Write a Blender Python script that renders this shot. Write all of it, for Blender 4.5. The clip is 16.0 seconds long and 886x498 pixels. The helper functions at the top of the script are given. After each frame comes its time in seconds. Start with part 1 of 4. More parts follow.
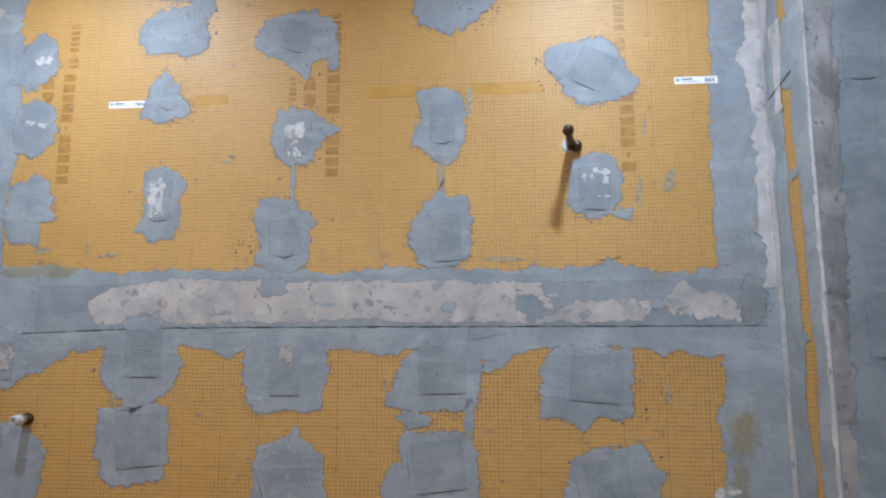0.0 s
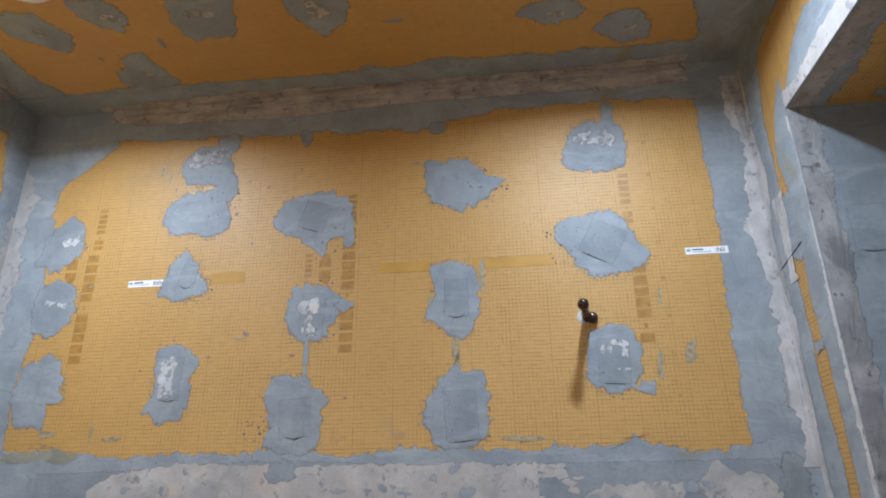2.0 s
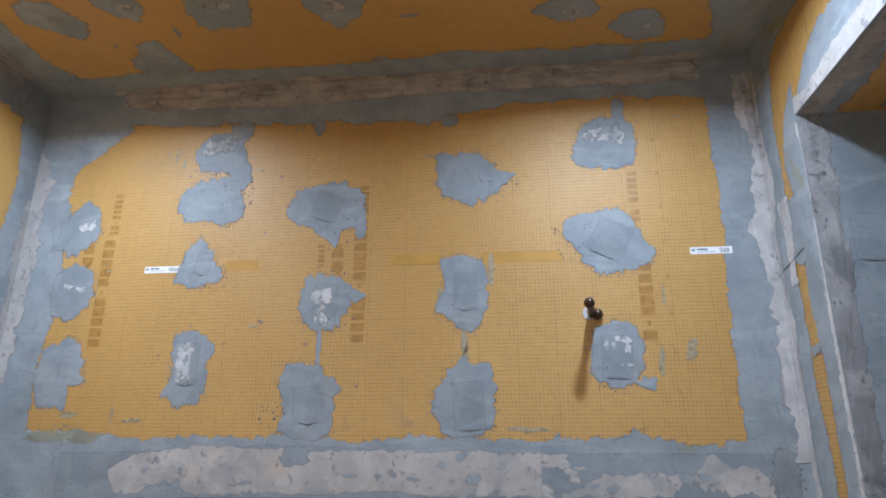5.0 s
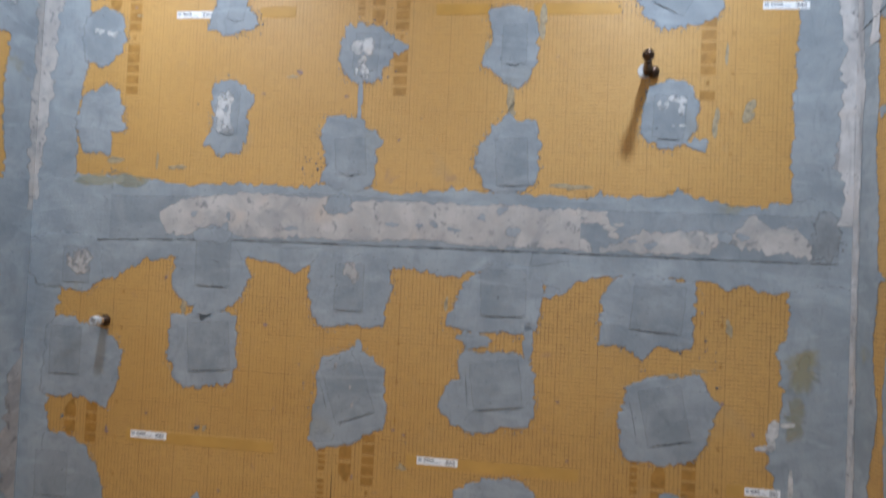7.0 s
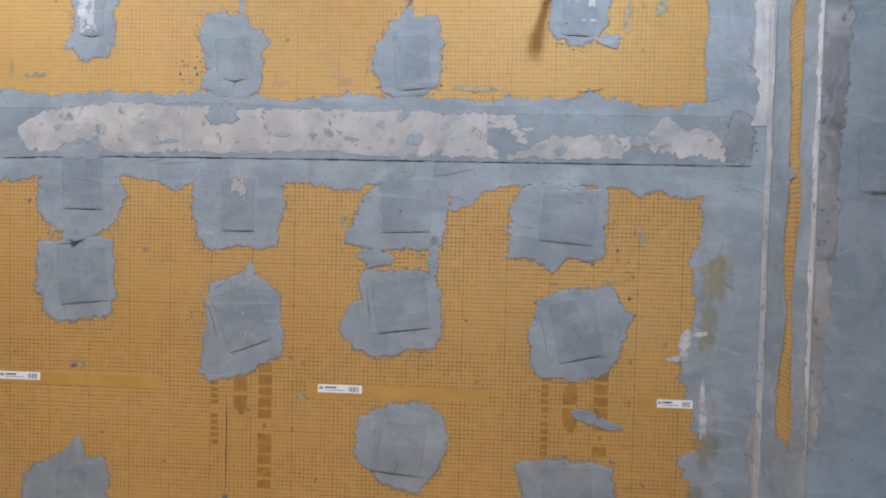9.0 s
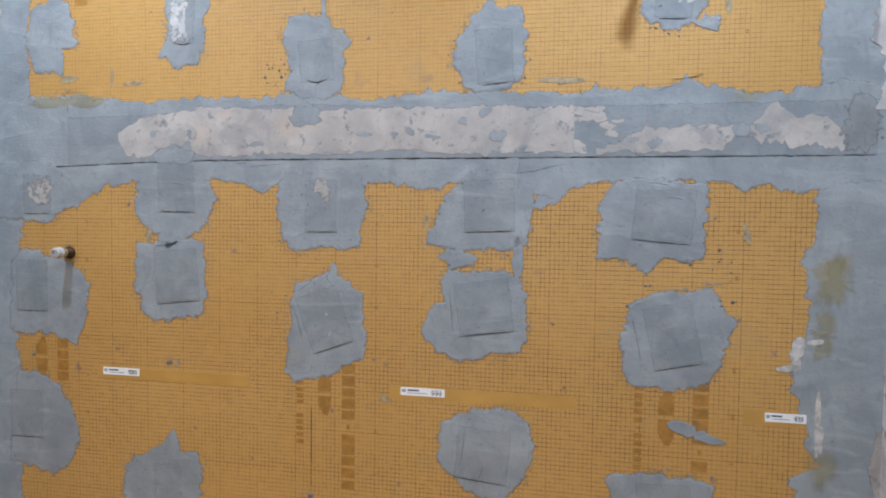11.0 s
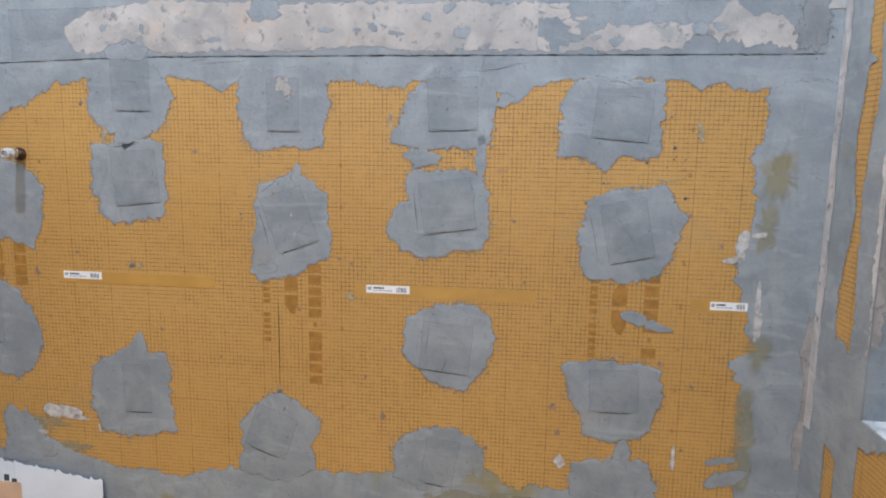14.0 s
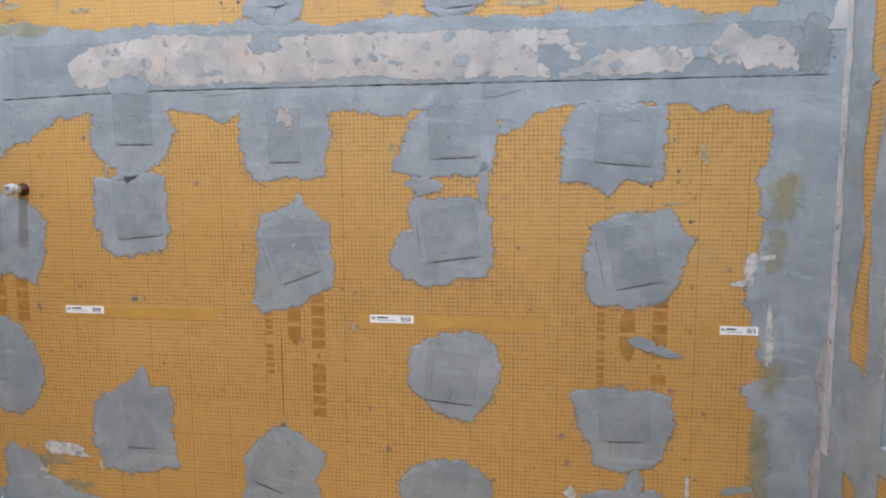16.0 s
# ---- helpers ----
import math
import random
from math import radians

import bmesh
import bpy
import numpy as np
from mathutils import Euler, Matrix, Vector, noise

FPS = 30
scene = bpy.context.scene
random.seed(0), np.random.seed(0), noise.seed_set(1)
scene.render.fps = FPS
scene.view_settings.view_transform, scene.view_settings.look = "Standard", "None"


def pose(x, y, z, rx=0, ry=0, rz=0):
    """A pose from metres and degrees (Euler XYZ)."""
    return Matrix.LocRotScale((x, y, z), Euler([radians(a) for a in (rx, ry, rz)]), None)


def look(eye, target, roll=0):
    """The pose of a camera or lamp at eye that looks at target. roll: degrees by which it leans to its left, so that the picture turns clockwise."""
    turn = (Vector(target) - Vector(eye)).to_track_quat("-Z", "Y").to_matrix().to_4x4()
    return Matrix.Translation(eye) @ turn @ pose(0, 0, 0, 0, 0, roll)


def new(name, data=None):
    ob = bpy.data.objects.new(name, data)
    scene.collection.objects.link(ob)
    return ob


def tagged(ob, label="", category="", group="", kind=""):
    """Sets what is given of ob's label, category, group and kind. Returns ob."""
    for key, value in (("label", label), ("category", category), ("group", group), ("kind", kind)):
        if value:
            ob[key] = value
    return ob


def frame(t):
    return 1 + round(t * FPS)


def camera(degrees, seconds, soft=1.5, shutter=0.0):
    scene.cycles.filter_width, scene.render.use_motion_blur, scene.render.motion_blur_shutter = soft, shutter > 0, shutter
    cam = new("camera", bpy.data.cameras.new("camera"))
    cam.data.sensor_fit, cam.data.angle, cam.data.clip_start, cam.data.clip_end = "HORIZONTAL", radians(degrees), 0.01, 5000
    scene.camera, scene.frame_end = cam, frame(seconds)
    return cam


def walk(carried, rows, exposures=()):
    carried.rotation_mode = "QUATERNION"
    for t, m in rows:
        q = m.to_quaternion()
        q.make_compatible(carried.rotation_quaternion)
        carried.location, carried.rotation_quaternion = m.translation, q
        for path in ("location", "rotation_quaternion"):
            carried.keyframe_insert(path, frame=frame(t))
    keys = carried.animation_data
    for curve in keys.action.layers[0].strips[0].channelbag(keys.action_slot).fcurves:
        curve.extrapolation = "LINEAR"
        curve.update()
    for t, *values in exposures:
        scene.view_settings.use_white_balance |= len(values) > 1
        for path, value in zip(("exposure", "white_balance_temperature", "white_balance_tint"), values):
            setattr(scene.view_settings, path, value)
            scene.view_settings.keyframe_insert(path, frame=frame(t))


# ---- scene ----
cam = camera(69.5, 16.0, soft=1.9, shutter=0.5)
PATH = [
    (0, (1.356, -1.602, 1.332), (1.171, 0.371, 1.607), -0.1),
    (0.5, (1.362, -1.619, 1.388), (1.109, 0.348, 1.647), 1.1),
    (1, (1.345, -1.598, 1.383), (1.225, 0.296, 2.015), -0.6),
    (1.5, (1.358, -1.596, 1.401), (1.23, 0.273, 2.101), -0.4),
    (2, (1.354, -1.598, 1.401), (1.143, 0.255, 2.123), -0.9),
    (2.5, (1.341, -1.613, 1.415), (1.107, 0.245, 2.117), 0.3),
    (3, (1.314, -1.624, 1.392), (1.003, 0.217, 2.109), 1.6),
    (3.2, (1.298, -1.637, 1.412), (1.004, 0.213, 2.115), 1.5),
    (5.3, (1.335, -1.666, 1.469), (1.131, 0.239, 2.043), 0.4),
    (5.5, (1.309, -1.663, 1.456), (1.125, 0.254, 1.999), 1.2),
    (6, (1.321, -1.645, 1.436), (1.12, 0.291, 1.897), 1.3),
    (6.5, (1.31, -1.617, 1.37), (1.044, 0.35, 1.617), 2.6),
    (7, (1.271, -1.616, 1.314), (0.994, 0.364, 1.368), 2.6),
    (7.5, (1.297, -1.58, 1.269), (1.128, 0.41, 1.163), 2.5),
    (8, (1.344, -1.56, 1.217), (1.251, 0.436, 1.154), 1.7),
    (10.3, (1.401, -1.4, 1.194), (1.167, 0.585, 1.123), 0.3),
    (10.5, (1.409, -1.408, 1.187), (1.137, 0.573, 1.147), 0.4),
    (11, (1.377, -1.433, 1.211), (0.996, 0.528, 1.131), 0.7),
    (11.5, (1.351, -1.457, 1.207), (0.972, 0.505, 1.128), 0.8),
    (12, (1.357, -1.462, 1.218), (0.97, 0.497, 1.1), -0.2),
    (12.5, (1.335, -1.464, 1.208), (1.019, 0.506, 1.076), -0.2),
    (13, (1.378, -1.46, 1.2), (1.062, 0.507, 1.014), -0.7),
    (13.5, (1.38, -1.468, 1.191), (1.034, 0.482, 0.914), -1.2),
    (14, (1.37, -1.466, 1.14), (1.123, 0.497, 0.847), 0.9),
    (14.5, (1.393, -1.457, 1.122), (1.136, 0.503, 0.824), 0.9),
    (15, (1.375, -1.454, 1.132), (1.177, 0.517, 0.856), 0.2),
    (15.5, (1.394, -1.448, 1.137), (1.153, 0.52, 0.875), 0.1),
    (16, (1.374, -1.45, 1.143), (1.106, 0.521, 0.93), -0.2),
]
EXPOSURE = [(0, -0.6, 6050, 10), (0.6, -0.66, 6100, 10), (1.2, -0.76, 6150, 10), (3.2, -0.78, 6150, 10), (5.3, -0.83, 5950, 10), (6.4, -0.8, 6050, 10), (7.2, -0.65, 6100, 10), (8.2, -0.35, 6020, 10),
            (10.3, -0.32, 6080, 10), (12, -0.32, 6080, 10), (13.2, -0.38, 6080, 10), (14, -0.14, 6150, 10), (16, -0.12, 6150, 10)]
walk(cam, [(t, look(eye, target, roll)) for t, eye, target, roll in PATH], EXPOSURE)

# ---- sizes of the room ----
XL, XR, ZC, ZF, YS = -0.125, 2.015, 2.555, 0.10, -3.4   # left wall, right wall, ceiling, floor, rear wall
YJ, ZH, ZS, XN, YN = -0.23, 2.24, 0.655, 2.24, -1.55    # recess: jamb, head, sill, back, far jamb

# ---- light ----
world = bpy.data.worlds.new("world")
scene.world = world
world.use_nodes = True
world.node_tree.nodes["Background"].inputs[0].default_value = (0.6, 0.65, 0.7, 1)
world.node_tree.nodes["Background"].inputs[1].default_value = 0.02


# ---- materials ----
class Net:
    """Short hand for one node material."""

    def __init__(self, name, rough=0.6, metal=0.0, spec=0.5):
        self.m = bpy.data.materials.new(name)
        self.m.use_nodes = True
        self.t = self.m.node_tree
        self.b = self.t.nodes["Principled BSDF"]
        self.b.inputs["Roughness"].default_value = rough
        self.b.inputs["Metallic"].default_value = metal
        self.b.inputs["Specular IOR Level"].default_value = spec
        self.xyz = self.t.nodes.new("ShaderNodeTexCoord").outputs["Object"]

    def put(self, sock, value):
        if isinstance(value, bpy.types.NodeSocket):
            self.t.links.new(value, sock)
        elif isinstance(value, tuple) and len(value) == 3 and sock.type == "RGBA":
            sock.default_value = (*value, 1)
        else:
            sock.default_value = value

    def math(self, op, a, b=0.0, c=0.0):
        n = self.t.nodes.new("ShaderNodeMath")
        n.operation = op
        for s, v in zip(n.inputs, (a, b, c)):
            self.put(s, v)
        return n.outputs[0]

    def noise(self, scale, detail=4.0, rough=0.55, warp=0.0, stretch=None):
        co = self.xyz
        if stretch:
            mp = self.t.nodes.new("ShaderNodeMapping")
            mp.inputs["Scale"].default_value = stretch
            mp.inputs["Rotation"].default_value = (0.3, 0.5, 0.2)
            self.t.links.new(co, mp.inputs["Vector"])
            co = mp.outputs[0]
        n = self.t.nodes.new("ShaderNodeTexNoise")
        self.t.links.new(co, n.inputs["Vector"])
        for k, v in (("Scale", scale), ("Detail", detail), ("Roughness", rough), ("Distortion", warp)):
            n.inputs[k].default_value = v
        return n.outputs["Fac"]

    def ramp(self, x, lo, hi):
        n = self.t.nodes.new("ShaderNodeMapRange")
        n.interpolation_type = "SMOOTHSTEP"
        for k, v in (("Value", x), ("From Min", lo), ("From Max", hi)):
            self.put(n.inputs[k], v)
        return n.outputs[0]

    def mix(self, fac, a, b, blend="MIX"):
        n = self.t.nodes.new("ShaderNodeMix")
        n.data_type, n.blend_type = "RGBA", blend
        for s, v in ((n.inputs[0], fac), (n.inputs[6], a), (n.inputs[7], b)):
            self.put(s, v)
        return n.outputs[2]

    def bump(self, height, dist, strength=1.0):
        n = self.t.nodes.new("ShaderNodeBump")
        n.inputs["Strength"].default_value, n.inputs["Distance"].default_value = strength, dist
        self.put(n.inputs["Height"], height)
        if self.b.inputs["Normal"].is_linked:
            self.t.links.new(self.b.inputs["Normal"].links[0].from_socket, n.inputs["Normal"])
        self.t.links.new(n.outputs[0], self.b.inputs["Normal"])

    def feather(self, grain=75.0, lo=0.22, hi=0.80, grit=2.6, most=1.0):
        """Thin edges break up: the layer ends where its cover falls below a gritty threshold."""
        n = self.t.nodes.new("ShaderNodeAttribute")
        n.attribute_name = "cover"
        x = self.math("MULTIPLY_ADD", self.math("SUBTRACT", self.noise(grain, 4, 0.7), 0.5), grit, n.outputs["Fac"])
        x = self.math("MULTIPLY_ADD", self.math("SUBTRACT", self.noise(grain * 0.28, 3), 0.5), 1.1, x)
        whole = self.math("GREATER_THAN", n.outputs["Fac"], 0.97)
        self.put(self.b.inputs["Alpha"], self.math("MULTIPLY", self.math("MAXIMUM", whole, self.ramp(x, lo, hi)), most))

    def base(self, col):
        self.put(self.b.inputs["Base Color"], col)
        return self


def board_material(name="orange_board", ink_share=1.0):
    """Orange foam board: printed centimetre grid, stronger line every ten, worn and broken in places."""
    k = Net(name, 0.42, spec=0.6)
    tone = k.noise(1.7, 3)
    fine = k.noise(60, 3)
    fibre = k.noise(26, 4, 0.6, 0.2, (1.0, 1.0, 7.0))
    col = k.mix(k.ramp(tone, 0.3, 0.7), BOARD_LOW, BOARD_HIGH)
    col = k.mix(k.math("MULTIPLY", k.ramp(fine, 0.4, 0.8), 0.35), col, tuple(c * 0.84 for c in BOARD_LOW))
    col = k.mix(k.math("MULTIPLY", k.ramp(fibre, 0.5, 0.75), 0.22), col, tuple(min(1, c * 1.25) for c in BOARD_HIGH))
    sep = k.t.nodes.new("ShaderNodeSeparateXYZ")
    k.t.links.new(k.xyz, sep.inputs[0])
    wob = k.math("MULTIPLY", k.math("SUBTRACT", k.noise(9, 2), 0.5), 0.0018)
    wob = k.math("MULTIPLY_ADD", k.math("SUBTRACT", k.noise(70, 2), 0.5), 0.0012, wob)

    def lines(i, off, pitch, width):
        x = k.math("ADD", k.math("ADD", sep.outputs[i], 20 + off), wob)
        return k.math("SUBTRACT", 1.0, k.ramp(k.math("PINGPONG", x, pitch / 2), width * 0.35, width))
    # lying lines hold their ink better than standing ones; both wear off in patches and in short gaps
    gaps = k.ramp(k.noise(38, 3, 0.6), 0.36, 0.56)
    worn_a, worn_b = k.ramp(k.noise(3.1, 3), 0.34, 0.60), k.ramp(k.noise(4.3, 3, 0.55, 0.5), 0.38, 0.60)
    lying = k.math("MULTIPLY", lines(2, 0.008, 0.01, 0.0010), k.math("MULTIPLY_ADD", worn_a, 0.40, 0.50))
    standing = k.math("MAXIMUM", lines(0, 0.0, 0.01, 0.0009), lines(1, 0.005, 0.01, 0.0009))
    standing = k.math("MULTIPLY", standing, k.math("MULTIPLY_ADD", worn_b, 0.46, 0.32))
    thin = k.math("MULTIPLY", k.math("MAXIMUM", lying, standing), k.math("MULTIPLY_ADD", gaps, 0.6, 0.4))
    strong = k.math("MAXIMUM", k.math("MAXIMUM", lines(2, 0.088, 0.1, 0.0013), lines(0, 0.06, 0.1, 0.0012)), lines(1, 0.05, 0.1, 0.0012))
    ink = k.math("MAXIMUM", thin, k.math("MULTIPLY", strong, k.math("MULTIPLY_ADD", gaps, 0.35, 0.40)))
    col = k.mix(k.math("MULTIPLY", ink, ink_share), col, (0.12, 0.045, 0.010))
    smear = k.math("MULTIPLY", k.ramp(k.noise(5.5, 5, 0.62, 0.6), 0.61, 0.72), 0.30)
    col = k.mix(smear, col, (0.36, 0.26, 0.13))
    stain = k.math("MULTIPLY", k.ramp(k.noise(21, 4, 0.6, 0.8), 0.66, 0.74), 0.45)
    k.base(k.mix(stain, col, (0.33, 0.20, 0.12)))
    k.bump(thin, -0.0005)
    k.bump(fibre, 0.0005, 0.5)
    k.bump(fine, 0.0003)
    k.put(k.b.inputs["Roughness"], k.math("MULTIPLY_ADD", tone, 0.16, 0.43))
    return k.m


def skim_material(name, dark, light, ochre=0.5, stain=False):
    """Grey mortar drawn thin with a trowel: cloudy, streaky, pitted, with thin ochre places."""
    k = Net(name, 0.62, spec=0.35)
    cloud, mid = k.noise(7.5, 5, 0.6, 0.5), k.noise(23, 5, 0.65, 0.3)
    streak = k.noise(5, 5, 0.62, 1.3, (1.0, 1.0, 3.4))
    sweep = k.noise(11, 4, 0.6, 2.2, (2.4, 1.0, 1.0))
    pits, grit = k.noise(150, 2), k.noise(90, 4, 0.7)
    col = k.mix(k.ramp(cloud, 0.32, 0.68), dark, light)
    col = k.mix(k.math("MULTIPLY", k.ramp(streak, 0.5, 0.72), 0.55), col, tuple(min(1, c * 1.22) for c in light))
    col = k.mix(k.math("MULTIPLY", k.ramp(sweep, 0.54, 0.72), 0.45), col, tuple(c * 0.86 for c in dark))
    col = k.mix(k.math("MULTIPLY", k.ramp(mid, 0.52, 0.75), 0.40), col, tuple(c * 0.76 for c in dark))
    thin = k.math("MULTIPLY", k.ramp(k.noise(3.3, 4, 0.55, 0.8), 0.60, 0.72), ochre)
    col = k.mix(thin, col, (0.27, 0.235, 0.12))
    k.base(k.mix(k.ramp(pits, 0.69, 0.78), col, tuple(c * 0.35 for c in dark)))
    k.bump(streak, 0.003, 0.35)
    k.bump(mid, 0.002, 0.35)
    k.bump(grit, 0.0004, 0.5)
    k.bump(pits, 0.0010, 0.7)
    k.put(k.b.inputs["Roughness"], k.math("MULTIPLY_ADD", mid, 0.3, 0.45))
    k.feather(40.0, 0.0, 1.1, 0.8, 0.5) if stain else k.feather()
    return k.m


def fleece_material(name, a, b, soil, much=0.58, crease=None):
    """Pale fleece tape, mottled pink and cream, with mortar left on it in flecks."""
    k = Net(name, 0.85, spec=0.2)
    cloud, spots, grain = k.noise(12, 5, 0.6, 0.3), k.noise(34, 7, 0.7, 0.3), k.noise(200, 2)
    wide = k.noise(6.5, 5, 0.62, 0.9)
    col = k.mix(k.ramp(cloud, 0.3, 0.7), a, b)
    col = k.mix(k.math("MULTIPLY", k.ramp(k.noise(5, 3), 0.55, 0.7), 0.5), col, (0.60, 0.47, 0.36))
    col = k.mix(k.math("MULTIPLY", k.ramp(wide, much, much + 0.12), 0.6), col, soil)
    col = k.mix(k.math("MULTIPLY", k.ramp(k.noise(15, 5, 0.62, 0.4), 0.42, 0.64), 0.45), col, tuple(0.5 * (p + q) for p, q in zip(a, soil)))
    col = k.mix(k.ramp(spots, 0.55, 0.66), col, tuple(c * 0.8 for c in soil))
    k.base(k.mix(k.math("MULTIPLY", grain, 0.18), col, soil))
    k.bump(spots, 0.0015, 0.8)
    k.bump(grain, 0.0005, 0.5)
    if crease:
        folds = k.noise(7, 5, 0.62, 0.6, crease)
        streaks = k.noise(9, 4, 0.6, 0.4, crease)
        k.put(k.b.inputs["Base Color"], k.mix(k.math("MULTIPLY", k.ramp(streaks, 0.50, 0.66), 0.5), k.b.inputs["Base Color"].links[0].from_socket, tuple(c * 0.7 for c in soil)))
        k.bump(folds, 0.010, 0.7)
    k.feather(60.0)
    return k.m


def plain_material(name, col, rough=0.6, metal=0.0, vary=0.12, scale=14, spec=0.5, thin=False):
    k = Net(name, rough, metal, spec)
    n = k.noise(scale, 5)
    k.base(k.mix(k.ramp(n, 0.3, 0.7), tuple(c * (1 - vary) for c in col), tuple(min(1, c * (1 + vary)) for c in col)))
    k.bump(n, 0.0006, 0.4)
    if thin:
        k.feather(110.0, 0.35, 0.75)
    return k.m


BOARD_LOW, BOARD_HIGH = (0.490, 0.280, 0.078), (0.548, 0.324, 0.098)
BOARD = board_material()
BOARD_WEAK = board_material("orange_board_weak_print", 0.62)
# grid ink cut on ceiling and left boards, where dim light hides it
BOARD_FAINT = board_material("orange_board_faint_print", 0.25)
SKIM = skim_material("grey_mortar", (0.230, 0.262, 0.288), (0.312, 0.345, 0.369), 0.9)
SKIM_B = skim_material("grey_mortar_patch", (0.220, 0.251, 0.278), (0.298, 0.329, 0.355), 0.2)
PLATE = skim_material("grey_mortar_square", (0.200, 0.229, 0.253), (0.273, 0.302, 0.325), 0.0)
ROUGH = skim_material("rough_dark_mortar", (0.185, 0.200, 0.212), (0.290, 0.312, 0.328), 0.0)
OLIVE = skim_material("thin_ochre_mortar", (0.330, 0.310, 0.200), (0.385, 0.365, 0.260), 0.0, True)
FLEECE = fleece_material("pale_fleece_tape", (0.40, 0.37, 0.35), (0.52, 0.49, 0.465), (0.27, 0.28, 0.285), 0.50)
FLEECE_D = fleece_material("soiled_fleece_tape", (0.32, 0.295, 0.28), (0.45, 0.415, 0.39), (0.21, 0.205, 0.205), 0.48)
CREASED = fleece_material("creased_fleece_tape", (0.40, 0.36, 0.33), (0.55, 0.50, 0.46), (0.24, 0.215, 0.20), 0.50, (0.6, 3.0, 5.0))
STREAKED = fleece_material("pale_streaked_tape", (0.47, 0.455, 0.45), (0.64, 0.62, 0.61), (0.28, 0.28, 0.285), 0.60, (3.0, 3.0, 0.6))
GRITTY = fleece_material("gritty_soiled_tape", (0.27, 0.265, 0.265), (0.41, 0.40, 0.395), (0.17, 0.17, 0.175), 0.46, (2.2, 2.2, 1.0))
WHITE_F = fleece_material("clean_fleece", (0.52, 0.52, 0.52), (0.66, 0.66, 0.66), (0.24, 0.26, 0.275), 0.50)
CRACK = plain_material("open_joint", (0.022, 0.022, 0.022), 0.95, spec=0.1)
CRUMB = plain_material("dark_mortar_crumb", (0.13, 0.13, 0.135), 0.85, vary=0.3)
FLECK = plain_material("dull_mortar_fleck", (0.19, 0.19, 0.18), 0.85, vary=0.3, scale=120)
SMUDGE = plain_material("mortar_smudge", (0.33, 0.27, 0.17), 0.6, vary=0.3, scale=90, thin=True)
SPLASH = plain_material("dried_white_splash", (0.47, 0.46, 0.45), 0.7, vary=0.25, scale=70, thin=True)
SCUFF = plain_material("mauve_scuff", (0.26, 0.175, 0.15), 0.6, vary=0.3, scale=90, thin=True)
PRINT_PALE = plain_material("pale_print", (0.36, 0.19, 0.045), 0.45, vary=0.2, scale=40)
PRINT = plain_material("brown_print", (0.335, 0.168, 0.034), 0.5, vary=0.2, scale=40)
STRIP = plain_material("clear_tape_on_board", (0.48, 0.275, 0.07), 0.3, vary=0.08)
LABEL = plain_material("white_sticker", (0.82, 0.83, 0.84), 0.35, vary=0.03)
INK = plain_material("black_ink", (0.06, 0.07, 0.09), 0.5)
GREYINK = plain_material("grey_ink", (0.30, 0.33, 0.38), 0.5)
BRONZE = plain_material("dark_bronze", (0.085, 0.055, 0.04), 0.32, 0.8, 0.3, 60)
CHROME = plain_material("dull_white_cap", (0.42, 0.42, 0.42), 0.5, 0.0, 0.08, 60)
STEEL = plain_material("steel_thread", (0.55, 0.54, 0.52), 0.3, 1.0)
PAINT = plain_material("off_white_paint", (0.74, 0.74, 0.74), 0.6, vary=0.03, scale=3)
PAPER = plain_material("white_paper", (0.70, 0.76, 0.84), 0.55, vary=0.05, scale=9)
CARTON = plain_material("tan_carton_print", (0.62, 0.42, 0.28), 0.6)
PINK = plain_material("pink_print", (0.68, 0.48, 0.45), 0.6)
CEMENT = skim_material("floor_cement", (0.46, 0.46, 0.46), (0.56, 0.56, 0.56), 0.1)
FLOOR_ORANGE = plain_material("orange_bounce_floor", (0.50, 0.285, 0.085), 0.6, vary=0.10, scale=7)
LENS = bpy.data.materials.new("lamp_lens")
LENS.use_nodes = True
LENS.node_tree.nodes["Principled BSDF"].inputs["Emission Color"].default_value = (1, 0.96, 0.92, 1)
LENS.node_tree.nodes["Principled BSDF"].inputs["Emission Strength"].default_value = 14


# ---- building helpers ----
def part(name, bm, material, parent=None, label="", smooth=False):
    me = bpy.data.meshes.new(name)
    bmesh.ops.recalc_face_normals(bm, faces=bm.faces)
    bm.to_mesh(me)
    bm.free()
    me.materials.append(material)
    me.attributes.new("cover", "FLOAT", "POINT").data.foreach_set("value", [1.0] * len(me.vertices))
    if smooth:
        for p in me.polygons:
            p.use_smooth = True
    ob = new(name, me)
    ob.parent = parent
    if label:
        ob["label"] = label
    return ob


def block(x0, y0, z0, x1, y1, z1, bm=None):
    bm = bm or bmesh.new()
    bmesh.ops.create_cube(bm, size=1, matrix=Matrix.Translation(((x0 + x1) / 2, (y0 + y1) / 2, (z0 + z1) / 2)) @ Matrix.Diagonal((x1 - x0, y1 - y0, z1 - z0, 1)))
    return bm


def lathe(profile, n=28, at=Matrix()):
    """A turned piece: (radius, height) from one end to the other, closed at both ends."""
    bm = bmesh.new()
    rings = [[bm.verts.new(at @ Vector((r * math.cos(2 * math.pi * i / n), r * math.sin(2 * math.pi * i / n), h))) for i in range(n)] for r, h in profile]
    for a, b in zip(rings, rings[1:]):
        for i in range(n):
            bm.faces.new((a[i], a[(i + 1) % n], b[(i + 1) % n], b[i]))
    bm.faces.new(rings[0])
    bm.faces.new(rings[-1])
    return bm


class Face:
    """A flat side of the room: where a place (u, v) and a height off it lie."""

    def __init__(self, put, wall):
        self.put, self.wall = put, wall


rng = random.Random(7)
layer = [0]


